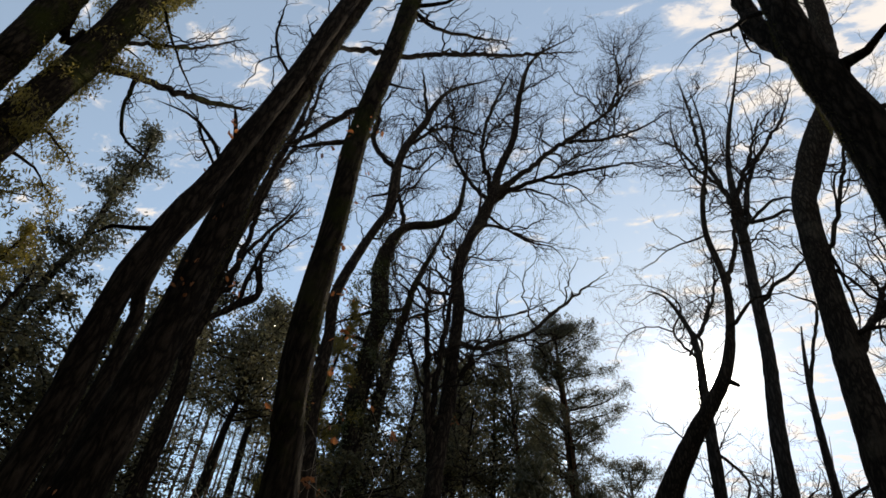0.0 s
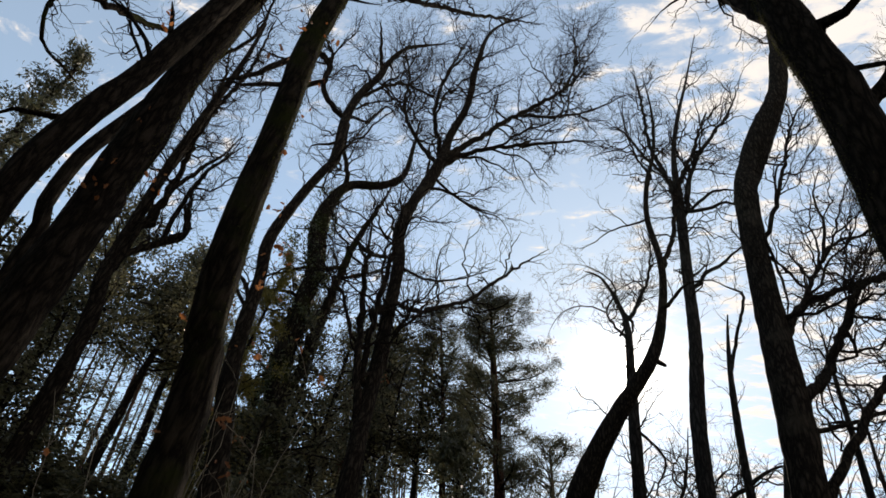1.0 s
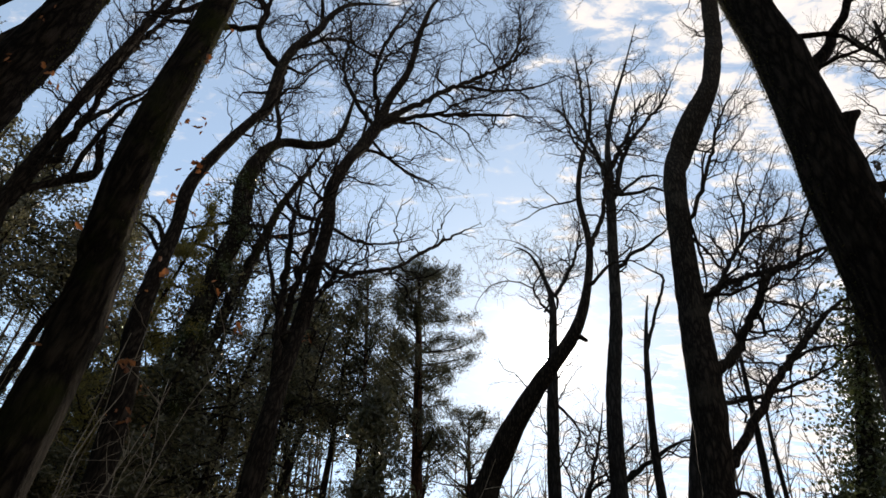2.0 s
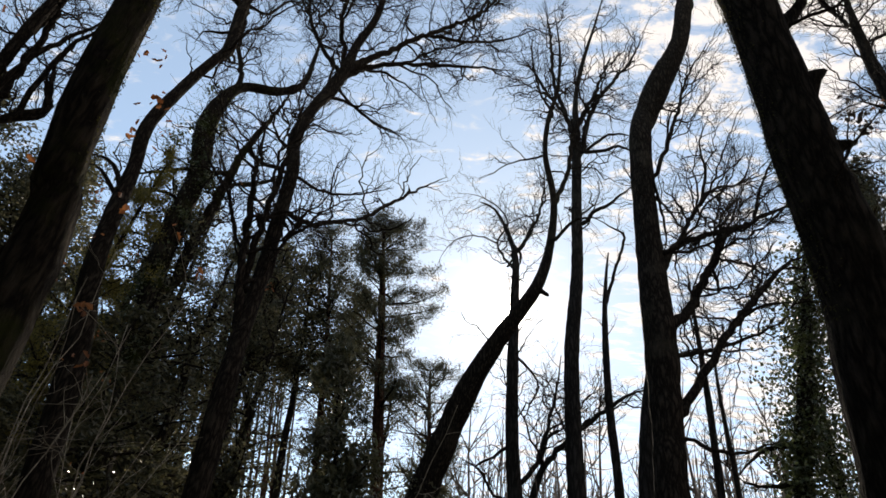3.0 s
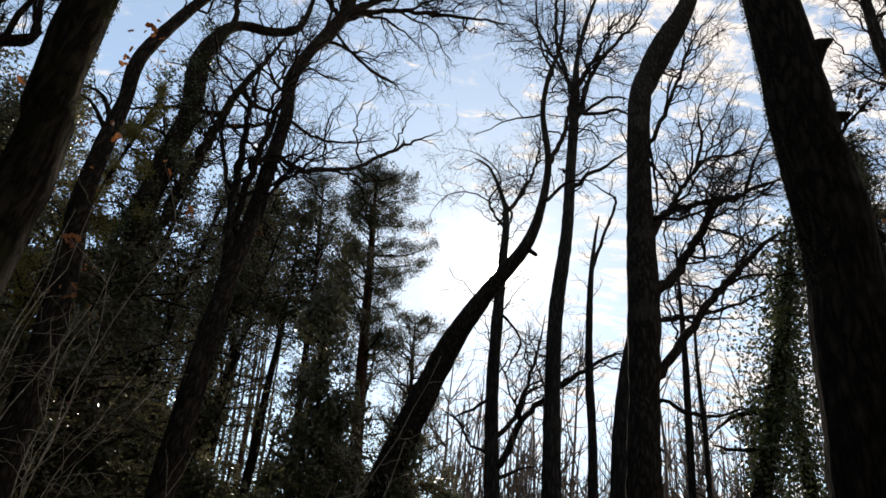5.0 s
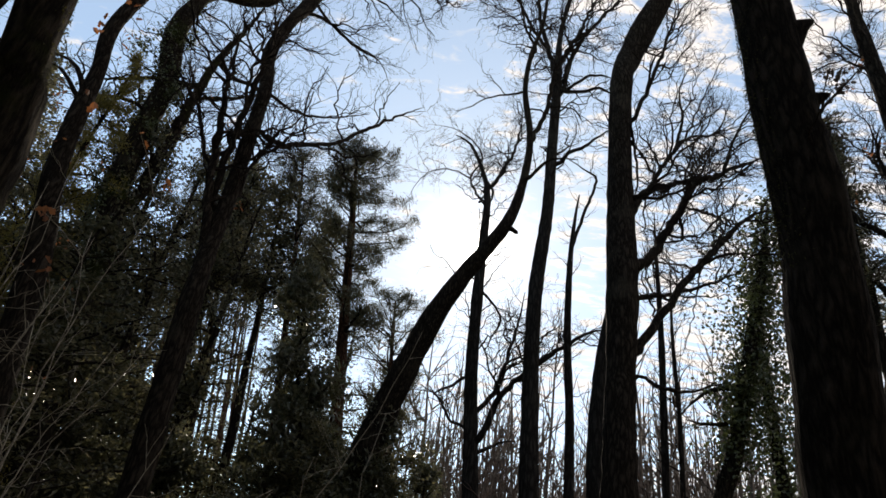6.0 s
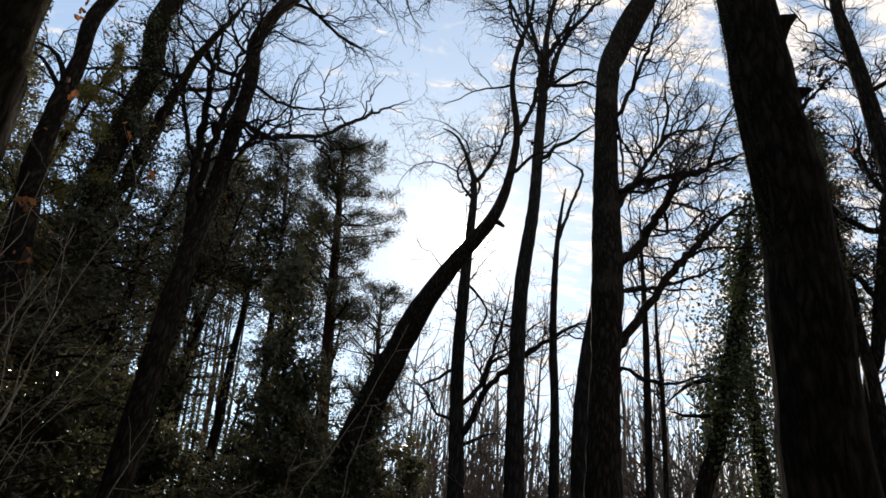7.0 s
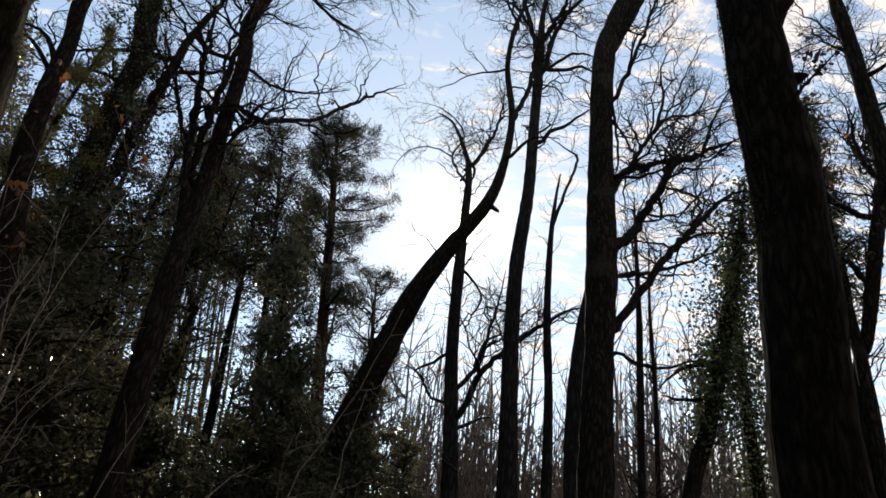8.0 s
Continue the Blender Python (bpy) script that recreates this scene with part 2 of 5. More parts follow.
# ---- building blocks ----
class Mesh:
    """Gathers tubes and leaves into one mesh."""

    def __init__(self):
        self.verts, self.faces, self.count = [], [], 0

    def add(self, verts, faces):
        self.verts.append(np.asarray(verts, float))
        self.faces.append(np.asarray(faces, int) + self.count)
        self.count += len(verts)

    def tube(self, pts, radii, sides, rough=0.0, rng=None):
        pts, radii = np.asarray(pts, float), np.asarray(radii, float)
        n = len(pts)
        tan = np.gradient(pts, axis=0)
        tan /= np.linalg.norm(tan, axis=1)[:, None] + 1e-9
        ref = np.array([0.0, 1.0, 0.0]) if abs(tan[0][1]) < 0.8 else np.array([1.0, 0.0, 0.0])
        u = np.cross(tan, ref)
        u /= np.linalg.norm(u, axis=1)[:, None] + 1e-9
        v = np.cross(tan, u)
        a = np.arange(sides) * 2 * math.pi / sides
        r = radii[:, None] * np.ones(sides)[None]
        if rough and rng is not None:
            lobes = np.array([rng.uniform(-1, 1) for _ in range(sides)])
            wob = np.array([[rng.uniform(-1, 1) for _ in range(sides)] for _ in range(n)])
            r = r * (1 + rough * (0.6 * lobes[None] + 0.5 * wob))
        ring = pts[:, None, :] + r[..., None] * (np.cos(a)[None, :, None] * u[:, None, :] + np.sin(a)[None, :, None] * v[:, None, :])
        verts = np.concatenate([ring.reshape(-1, 3), pts[-1:] + tan[-1:] * radii[-1]])
        i, j = np.meshgrid(np.arange(n - 1), np.arange(sides), indexing="ij")
        k = (j + 1) % sides
        quads = np.stack([i * sides + j, i * sides + k, (i + 1) * sides + k, (i + 1) * sides + j], -1).reshape(-1, 4)
        e = np.arange(sides)
        if radii[0] < 0.0075:
            self.add(verts[:-1], quads)
            return
        caps = np.stack([(n - 1) * sides + e, (n - 1) * sides + (e + 1) % sides, np.full(sides, n * sides), np.full(sides, n * sides)], -1)
        self.add(verts, np.concatenate([quads, caps]))

    def leaves(self, at, size, rs, narrow=0.55, fold=0.35, hang=None):
        """A small folded blade at each place, turned at random; narrow is its width to its length."""
        at = np.asarray(at, float)
        n = len(at)
        if not n:
            return
        d = rs.normal(size=(n, 3))
        if hang is not None:
            d = d * 0.7 + np.asarray(hang)
        d /= np.linalg.norm(d, axis=1)[:, None] + 1e-9
        s = np.cross(d, rs.normal(size=(n, 3)))
        s /= np.linalg.norm(s, axis=1)[:, None] + 1e-9
        up = np.cross(d, s)
        ln = (size * rs.uniform(0.6, 1.3, n))[:, None]
        a, b = at - d * ln * 0.5, at + d * ln * 0.5
        side = s * ln * narrow * 0.5
        lift = up * ln * fold * narrow * 0.5
        verts = np.stack([a, at + side + lift, b, at - side + lift], 1).reshape(-1, 3)
        q = np.arange(n)[:, None] * 4
        self.add(verts, np.concatenate([q + [[0, 1, 2, 2]], q + [[0, 2, 3, 3]]]))

    def broad_leaves(self, at, size, rs):
        """Curled lobed leaves, hanging."""
        at = np.asarray(at, float)
        for p in at:
            d = unit(rs.normal(size=3) * 0.6 + np.array([0, 0, -0.7]))
            s = unit(np.cross(d, rs.normal(size=3)))
            up = np.cross(d, s)
            ln = size * rs.uniform(0.65, 1.25)
            prof = ((0.0, 0.05), (0.22, 0.30), (0.36, 0.20), (0.58, 0.36), (0.74, 0.22), (1.0, 0.04))
            curl = rs.uniform(0.1, 0.5)
            left = [p + ln * (d * f + s * w * rs.uniform(0.8, 1.2) + up * (w * 0.7 + curl * f * f)) for f, w in prof]
            mid = [p + ln * (d * f + up * curl * f * f) for f, _ in prof]
            right = [p + ln * (d * f - s * w * rs.uniform(0.8, 1.2) + up * (w * 0.7 + curl * f * f)) for f, w in prof]
            k = len(prof)
            quads = [(a, a + 1, k + a + 1, k + a) for a in range(k - 1)] + [(k + a, k + a + 1, 2 * k + a + 1, 2 * k + a) for a in range(k - 1)]
            self.add(left + mid + right, quads)

    def data(self, name, mat, smooth=True):
        me = bpy.data.meshes.new(name)
        if self.count:
            faces = np.concatenate(self.faces)
            tri = faces[:, 2] == faces[:, 3]
            loops = np.concatenate([faces[~tri].ravel(), faces[tri][:, :3].ravel()])
            sizes = np.concatenate([np.full((~tri).sum(), 4), np.full(tri.sum(), 3)])
            me.vertices.add(self.count)
            me.vertices.foreach_set("co", np.concatenate(self.verts).ravel())
            me.loops.add(len(loops))
            me.loops.foreach_set("vertex_index", loops)
            me.polygons.add(len(sizes))
            me.polygons.foreach_set("loop_start", np.concatenate([[0], np.cumsum(sizes)[:-1]]))
            me.polygons.foreach_set("use_smooth", np.full(len(sizes), smooth))
            me.update(calc_edges=True)
        me.materials.append(mat)
        return me


def part(name, mesh, mat, parent, label="", smooth=True, kind=""):
    ob = new(name, mesh.data(name, mat, smooth))
    ob.parent = parent
    return tagged(ob, label, kind=kind)


def spline(ctrl, step):
    """A smooth line through the control points (x, y, z, radius), cut at about that step."""
    c = np.asarray(ctrl, float)
    if len(c) < 3:
        n = max(2, int(np.linalg.norm(c[-1, :3] - c[0, :3]) / step) + 1)
        return c[0] + (c[-1] - c[0]) * np.linspace(0, 1, n)[:, None]
    e = np.concatenate([[2 * c[0] - c[1]], c, [2 * c[-1] - c[-2]]])
    out = []
    for i in range(1, len(e) - 2):
        p0, p1, p2, p3 = e[i - 1:i + 3]
        n = max(1, int(np.linalg.norm(p2[:3] - p1[:3]) / step))
        s = (np.arange(n) / n)[:, None]
        out.append(0.5 * (2 * p1 + (p2 - p0) * s + (2 * p0 - 5 * p1 + 4 * p2 - p3) * s ** 2 + (3 * p1 - p0 - 3 * p2 + p3) * s ** 3))
    out.append(c[-1:])
    out = np.concatenate(out)
    out[:, 3] = np.maximum(out[:, 3], 0.003)
    return out


def unit(v):
    return v / (math.sqrt(v[0] * v[0] + v[1] * v[1] + v[2] * v[2]) + 1e-9)


def crooked(rng, start, way, length, r0, r1, bend, lift, segs):
    """A zigzag shoot that keeps roughly to its way: places and radii."""
    p, aim = np.array(start, float), unit(np.array(way, float))
    pts, radii = [p.copy()], [r0]
    for i in range(segs):
        aim = unit(aim + np.array([rng.gauss(0, 1), rng.gauss(0, 1), rng.gauss(0, 1)]) * bend * 0.42 + np.array([0, 0, lift]))
        d = unit(aim + np.array([rng.gauss(0, 1), rng.gauss(0, 1), rng.gauss(0, 1)]) * bend * 0.85)
        p = p + d * length / segs
        pts.append(p.copy())
        radii.append(r0 + (r1 - r0) * (i + 1) / segs)
    return pts, radii


def sprout(wood, rng, pts, radii, level, density, reach, bend=0.28, lift=0.03, begin=0.2, tips=None, flat=1.0, thick=1.0):
    """Side shoots along a line, and shoots on those, down to twigs."""
    pts, radii = np.asarray(pts), np.asarray(radii)
    seg = np.linalg.norm(np.diff(pts, axis=0), axis=1)
    run = np.concatenate([[0], np.cumsum(seg)])
    total = run[-1]
    count = max(1, int(total * (1 - begin) * density + rng.random()))
    for k in range(count):
        f = begin + (1 - begin) * (k + rng.random()) / count
        i = min(len(pts) - 2, int(np.searchsorted(run, f * total)) - 1)
        i = max(0, i)
        tan = unit(pts[i + 1] - pts[i])
        across = np.array([rng.gauss(0, 1), rng.gauss(0, 1) * flat, rng.gauss(0, 1)])
        across = unit(across - tan * float(across @ tan))
        ang = rng.uniform(0.5, 1.15)
        way = tan * math.cos(ang) + across * math.sin(ang)
        length = reach * rng.uniform(0.45, 1.25) * (1.15 - 0.55 * f)
        r0 = min(radii[i] * 0.62, 0.0032 + 0.0125 * length)
        r0 = max(r0, 0.0034 if level > 0 else 0.003) * (thick if level == 0 else thick ** 0.5)
        segs = 5 + min(8, int(length * 5)) if level > 0 else (3 if length > 0.2 else 2)
        sp, sr = crooked(rng, pts[i], way, length, r0, max(0.0026 * thick, r0 * 0.3), bend, lift, segs)
        wood.tube(sp, sr, 3 if r0 < 0.012 else 5)
        if tips is not None and level <= 1:
            tips.extend(sp[2:])
        if level > 0:
            sprout(wood, rng, sp, sr, level - 1, density * (1.5 if level == 1 and thick == 1.0 else 1.25), length * (0.66 if level == 1 and thick == 1.0 else 0.58), bend, lift, 0.18, tips, 1.0, thick)


def bare_tree(name, label, seed, trunk, limbs, mat=None, level=2, density=1.0, reach=1.3, crown_from=0.6, group="", twig_on_trunk=True, bend=0.34, lift=0.05, sparse=()):
    """A leafless broadleaved tree: a trunk, its main limbs, and twigs on all of them."""
    rng = random.Random(seed)
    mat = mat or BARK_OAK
    root = trunk[0]
    tree = tagged(new(name), label, "tree", group)
    tree.location = (root[0], root[1], 0)
    off = np.array([root[0], root[1], 0, 0])
    stem, twigs = Mesh(), Mesh()
    line = spline(np.asarray(trunk) - off, 0.22)
    h = line[:, 2]
    line[:, 3] *= 1 + 0.55 * np.exp(-np.maximum(h, 0) / 0.35)      # root flare
    if line[-1, 3] < 0.12:
        line[:, 3] *= 1 - 0.7 * np.linspace(0, 1, len(line)) ** 8
    # slight knots and swellings
    line[:, 3] *= np.array([1 + 0.05 * rng.uniform(-1, 1) for _ in line])
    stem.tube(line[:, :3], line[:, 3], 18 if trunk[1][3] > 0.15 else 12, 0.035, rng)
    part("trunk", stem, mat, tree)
    if twig_on_trunk and line[-1, 3] > 0.05:
        # the stem goes on upwards, thinner and branched
        rng_top, upper, shoots = random.Random(seed + 1000), Mesh(), Mesh()
        end = line[-1, 3]
        up, ur = crooked(rng_top, line[-1, :3], line[-1, :3] - line[-3, :3], min(6.5, 30 * end), end, 0.018, 0.07, 0.07, 12)
        upper.tube(up, ur, 10, 0.04, rng_top)
        leader = part("leader", upper, mat, tree)
        sprout(shoots, rng_top, up, ur, 2, 1.3, 1.9, 0.25, 0.1, 0.12)
        part("brushwood", shoots, TWIG, leader, "fine bare twigs", kind="stuff")
    if twig_on_trunk:
        sprout(twigs, rng, line[:, :3], line[:, 3], level, density * 0.8, reach, bend, lift, crown_from)
    for k, ctrl in enumerate(limbs):
        ml = Mesh()
        own = np.asarray(ctrl) - off
        near = int(np.argmin(np.linalg.norm(line[:, :3] - own[0, :3], axis=1)))
        if 0.75 * line[near, 3] < np.linalg.norm(line[near, :3] - own[0, :3]) < 1.9 * line[near, 3] + 0.1:
            # the limb grows out of the heart of the stem
            heart = line[max(0, near - 1)]
            own = np.concatenate([[[*(heart[:3] * 0.8 + own[0, :3] * 0.2), min(own[0, 3] * 1.3, heart[3] * 0.6)]], own])
        ll = spline(own, 0.16)
        jog = np.array([[rng.gauss(0, 1) for _ in range(3)] for _ in ll]) * np.minimum(0.02, ll[:, 3:4] * 0.35)
        jog[0] = 0
        ll[:, :3] += jog
        along = np.linspace(0, 1, len(ll))
        ll[:, 3] *= 1 - (0.7 if np.linalg.norm(ll[-1, :3] - ll[0, :3]) > 0.5 else 0.25) * along ** 4
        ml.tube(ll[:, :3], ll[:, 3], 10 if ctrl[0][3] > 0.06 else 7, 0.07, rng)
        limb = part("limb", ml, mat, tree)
        size = float(np.linalg.norm(ll[-1, :3] - ll[0, :3]))
        if size > 0.5:
            shoots = Mesh()
            sprout(shoots, rng, ll[:, :3], ll[:, 3], level, density * (0.5 if k in sparse else 1), min(reach, 0.6 * size), bend, lift, 0.22)
            part("brushwood", shoots, TWIG, limb, "fine bare twigs", kind="stuff")
    if twigs.count:
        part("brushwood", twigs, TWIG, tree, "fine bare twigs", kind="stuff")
    return tree


def leafy_cloud(rs, pts, per, spread):
    """Places scattered round the given ones."""
    pts = np.asarray(pts, float)
    at = np.repeat(pts, per, axis=0)
    return at + rs.normal(size=at.shape) * np.asarray(spread)


def evergreen_meshes(seed, height, width, leaf, per, mat_leaf, top=0.3, droop=-0.02, narrow=0.5, bottom=0.06, boughs_per=7.0, side=3.0, taper=0.62):
    """An evergreen: trunk, boughs all the way up, and small leaves along the boughs. Gives the meshes."""
    rng, rs = random.Random(seed), np.random.RandomState(seed)
    stem, boughs, leaves = Mesh(), Mesh(), Mesh()
    sp, sr = crooked(rng, (0, 0, -0.1), (0, 0, 1), height, 0.016 * height, 0.02, 0.05, 0.25, 14)
    stem.tube(sp, sr, 10, 0.05, rng)
    tips = []
    n = int(height * boughs_per)
    for k in range(n):
        f = bottom + (0.99 - bottom) * (k + rng.random()) / n
        i = min(len(sp) - 2, int(f * 14))
        base = sp[i] + (sp[i + 1] - sp[i]) * (f * 14 - i)
        w = width * (1 - f) ** taper * (0.75 + 0.5 * rng.random()) * min(1, 0.5 + f * 3) + 0.12
        a = rng.uniform(0, 2 * math.pi)
        bp, br = crooked(rng, base, (math.cos(a), math.sin(a), rng.uniform(-0.1, 0.55) + top * f), w, 0.012 + 0.012 * w, 0.005, 0.16, droop, 7)
        boughs.tube(bp, br, 4)
        tips.extend(bp[2:])
        for _ in range(int(1.5 + w * side)):
            j = rng.randrange(1, 7)
            a2 = rng.uniform(0, 2 * math.pi)
            cp, cr = crooked(rng, bp[j], (math.cos(a2), math.sin(a2), rng.uniform(-0.4, 0.5)), w * rng.uniform(0.2, 0.45), 0.008, 0.003, 0.25, droop, 3)
            if rng.random() < 0.5:
                boughs.tube(cp, cr, 3)
            tips.extend(cp[1:])
    # leaves gather in sprays with gaps between them
    kept = [p for p in tips if noise.noise(Vector(p * 1.1) + Vector((seed, 0, 0))) + 0.5 * noise.noise(Vector(p * 2.7)) > -0.22]
    leaves.leaves(leafy_cloud(rs, kept, int(per * 1.35 + 0.5), leaf * 1.0), leaf, rs, narrow)
    return (stem.data("trunk", BARK_OAK), boughs.data("branchwork", TWIG), leaves.data("foliage", mat_leaf, False))


def evergreen(name, label, meshes, x, y, turn=0.0, size=1.0, tall=1.0, group="", lean=0.0):
    tree = tagged(new(name), label, "tree", group)
    tree.matrix_world = pose(x, y, 0, 0, lean, 0) @ pose(0, 0, 0, 0, 0, turn)
    tree.scale = (size, size, size * tall)
    for nm, me in zip(("trunk", "branchwork", "foliage"), meshes):
        ob = new(nm, me)
        ob.parent = tree
        if nm != "trunk":
            tagged(ob, kind="stuff")
    return tree

# ---- ground ----
gm = Mesh()
gn = 90
gx = np.sign(np.linspace(-1, 1, gn)) * np.abs(np.linspace(-1, 1, gn)) ** 2.6 * 900
gv = np.array([[a, b, 0.12 * noise.noise(Vector((a * 0.15, b * 0.15, 0.3))) * min(1.0, (abs(a) + abs(b)) / 6) - 0.02] for a in gx for b in gx])
gi = np.arange((gn - 1) * gn).reshape(gn - 1, gn)[:, :-1].ravel()
gm.add(gv, np.stack([gi, gi + gn, gi + gn + 1, gi + 1], -1))
tagged(new("ground", gm.data("ground", litter)), "forest floor of brown leaf litter and moss", "ground", kind="structure")

# ---- the oaks ----
TREE, LINE = {}, {}
LINE["tree_big"] = [(2.24, 3.23, -0.15, 0.270), (2.14, 3.23, 2.27, 0.236), (2.12, 3.165, 2.78, 0.220), (2.145, 3.08, 3.68, 0.216), (2.13, 3.02, 4.25, 0.207), (2.07, 2.98, 4.71, 0.198), (2.04, 2.93, 5.45, 0.205), (2.00, 2.88, 6.14, 0.200), (1.96, 2.83, 6.55, 0.199), (1.83, 2.77, 7.30, 0.185), (1.73, 2.68, 7.95, 0.169), (1.70, 2.63, 8.55, 0.162), (1.67, 2.58, 9.41, 0.163)]
limbs = []
limbs.append([(1.99, 2.88, 5.95, 0.165), (2.08, 2.86, 6.17, 0.110), (2.18, 2.84, 6.38, 0.070), (2.30, 2.83, 6.60, 0.055), (2.46, 2.81, 6.90, 0.044), (2.68, 2.75, 7.32, 0.039), (2.92, 2.67, 7.82, 0.036)])
limbs.append([(2.09, 2.73, 6.69, 0.026), (2.32, 2.71, 6.67, 0.022), (2.45, 2.74, 6.65, 0.019), (2.63, 2.75, 6.38, 0.012)])
limbs.append([(2.09, 2.98, 4.25, 0.165), (2.10, 2.95, 4.62, 0.165), (2.14, 2.92, 4.80, 0.150), (2.19, 2.89, 4.89, 0.114), (2.24, 2.86, 4.94, 0.086), (2.285, 2.84, 4.98, 0.066)])
limbs.append([(2.06, 2.94, 5.05, 0.170), (2.07, 2.91, 5.36, 0.170), (2.11, 2.88, 5.48, 0.142), (2.17, 2.85, 5.56, 0.106), (2.23, 2.82, 5.62, 0.082), (2.28, 2.795, 5.67, 0.068)])
limbs.append([(1.78, 2.76, 7.49, 0.106), (1.71, 2.86, 8.02, 0.122), (1.61, 2.98, 8.60, 0.128), (1.52, 3.09, 9.27, 0.135), (1.49, 3.17, 10.35, 0.150)])
limbs.append([(1.43, 2.79, 8.86, 0.026), (1.25, 3.02, 9.09, 0.023), (1.06, 3.25, 9.48, 0.019), (0.83, 3.51, 9.67, 0.015), (0.63, 3.75, 9.66, 0.011)])
limbs.append([(2.00, 2.68, 7.28, 0.063), (2.12, 2.49, 7.23, 0.044), (2.23, 2.31, 7.18, 0.036), (2.36, 2.11, 7.12, 0.028)])
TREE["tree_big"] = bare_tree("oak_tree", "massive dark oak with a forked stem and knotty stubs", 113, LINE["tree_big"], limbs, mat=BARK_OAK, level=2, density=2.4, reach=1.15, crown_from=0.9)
LINE["tree_curved"] = [(2.31, 8.38, -0.15, 0.270), (2.44, 8.38, 3.03, 0.245), (2.51, 8.51, 4.45, 0.227), (2.59, 8.64, 5.41, 0.225), (2.68, 8.78, 7.03, 0.265), (2.72, 8.93, 8.33, 0.247), (2.79, 9.07, 10.57, 0.222), (2.91, 9.19, 12.39, 0.241), (3.16, 9.44, 13.35, 0.270), (3.63, 9.45, 14.72, 0.310), (4.29, 9.41, 16.42, 0.233), (4.64, 9.47, 18.18, 0.234), (4.86, 9.73, 19.04, 0.229), (5.16, 9.80, 21.99, 0.254), (5.41, 10.20, 23.50, 0.229), (5.84, 10.23, 26.20, 0.210)]
limbs = []
limbs.append([(2.84, 8.75, 7.17, 0.117), (3.27, 9.34, 7.75, 0.094), (3.82, 9.89, 8.66, 0.089), (4.46, 10.43, 9.89, 0.090), (5.10, 10.96, 11.16, 0.090), (6.06, 11.38, 12.06, 0.078), (7.28, 11.74, 13.06, 0.064)])
limbs.append([(2.88, 8.87, 8.43, 0.089), (3.45, 9.65, 9.63, 0.071), (4.22, 10.35, 10.50, 0.069), (5.06, 11.03, 11.34, 0.066), (5.92, 11.72, 12.14, 0.063)])
limbs.append([(2.77, 8.61, 5.56, 0.074), (3.42, 8.93, 6.59, 0.069), (4.10, 9.26, 7.60, 0.067), (4.75, 9.58, 8.47, 0.066), (5.57, 9.84, 9.48, 0.056), (6.28, 10.16, 10.11, 0.045)])
limbs.append([(2.79, 8.69, 6.55, 0.040), (3.72, 9.48, 7.23, 0.037), (4.79, 10.21, 8.00, 0.033), (6.06, 10.89, 9.05, 0.029)])
limbs.append([(3.17, 8.83, 8.95, 0.047), (3.72, 9.25, 10.06, 0.043), (4.33, 9.63, 11.19, 0.038), (5.15, 9.98, 11.84, 0.031), (6.07, 10.27, 12.58, 0.026)])
limbs.append([(3.83, 9.00, 10.21, 0.034), (4.12, 9.09, 11.22, 0.029), (4.19, 9.27, 12.28, 0.023), (4.57, 9.36, 13.37, 0.016)])
limbs.append([(2.98, 9.03, 10.80, 0.050), (3.35, 9.03, 11.75, 0.047), (3.71, 9.03, 12.90, 0.040), (4.14, 9.01, 14.38, 0.034), (4.76, 8.93, 15.70, 0.027)])
limbs.append([(2.98, 9.03, 10.88, 0.037), (3.05, 9.01, 10.15, 0.027), (3.10, 9.00, 9.42, 0.027), (2.99, 9.03, 8.81, 0.027)])
limbs.append([(5.30, 9.95, 10.73, 0.047), (5.60, 9.95, 11.68, 0.031), (6.02, 9.92, 12.60, 0.024), (6.42, 9.89, 13.37, 0.016)])
limbs.append([(4.00, 9.41, 8.92, 0.033), (4.10, 9.56, 8.52, 0.027), (3.66, 9.89, 8.46, 0.020), (3.70, 10.07, 7.57, 0.019)])
limbs.append([(2.80, 8.53, 5.17, 0.031), (3.31, 8.86, 5.18, 0.027), (3.88, 9.18, 5.34, 0.027), (4.54, 9.45, 5.68, 0.024)])
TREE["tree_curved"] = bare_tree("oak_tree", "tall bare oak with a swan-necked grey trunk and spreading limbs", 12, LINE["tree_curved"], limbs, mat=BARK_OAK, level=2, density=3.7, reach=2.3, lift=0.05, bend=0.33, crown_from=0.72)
LINE["tree_twin"] = [(2.78, 10.72, -0.15, 0.237), (2.78, 10.72, 3.40, 0.215), (2.79, 10.72, 4.55, 0.208), (2.83, 10.72, 5.71, 0.190), (2.92, 10.69, 6.87, 0.147), (3.04, 10.67, 7.77, 0.109)]
limbs = []
TREE["tree_twin"] = bare_tree("leaning_stem", "broken grey trunk standing behind a larger oak", 13, LINE["tree_twin"], limbs, mat=BARK_BEECH, twig_on_trunk=False)
LINE["tree_slim"] = [(2.12, 13.01, -0.15, 0.249), (1.99, 13.01, 3.64, 0.222), (1.91, 13.02, 5.26, 0.204), (1.85, 13.03, 7.08, 0.181), (1.85, 13.03, 9.04, 0.180), (2.02, 13.00, 11.30, 0.162), (2.06, 13.00, 13.70, 0.147), (2.11, 12.99, 16.24, 0.144), (2.13, 12.99, 18.49, 0.090), (2.41, 12.94, 20.53, 0.081), (2.96, 12.86, 23.08, 0.051), (3.55, 12.76, 26.06, 0.037)]
limbs = []
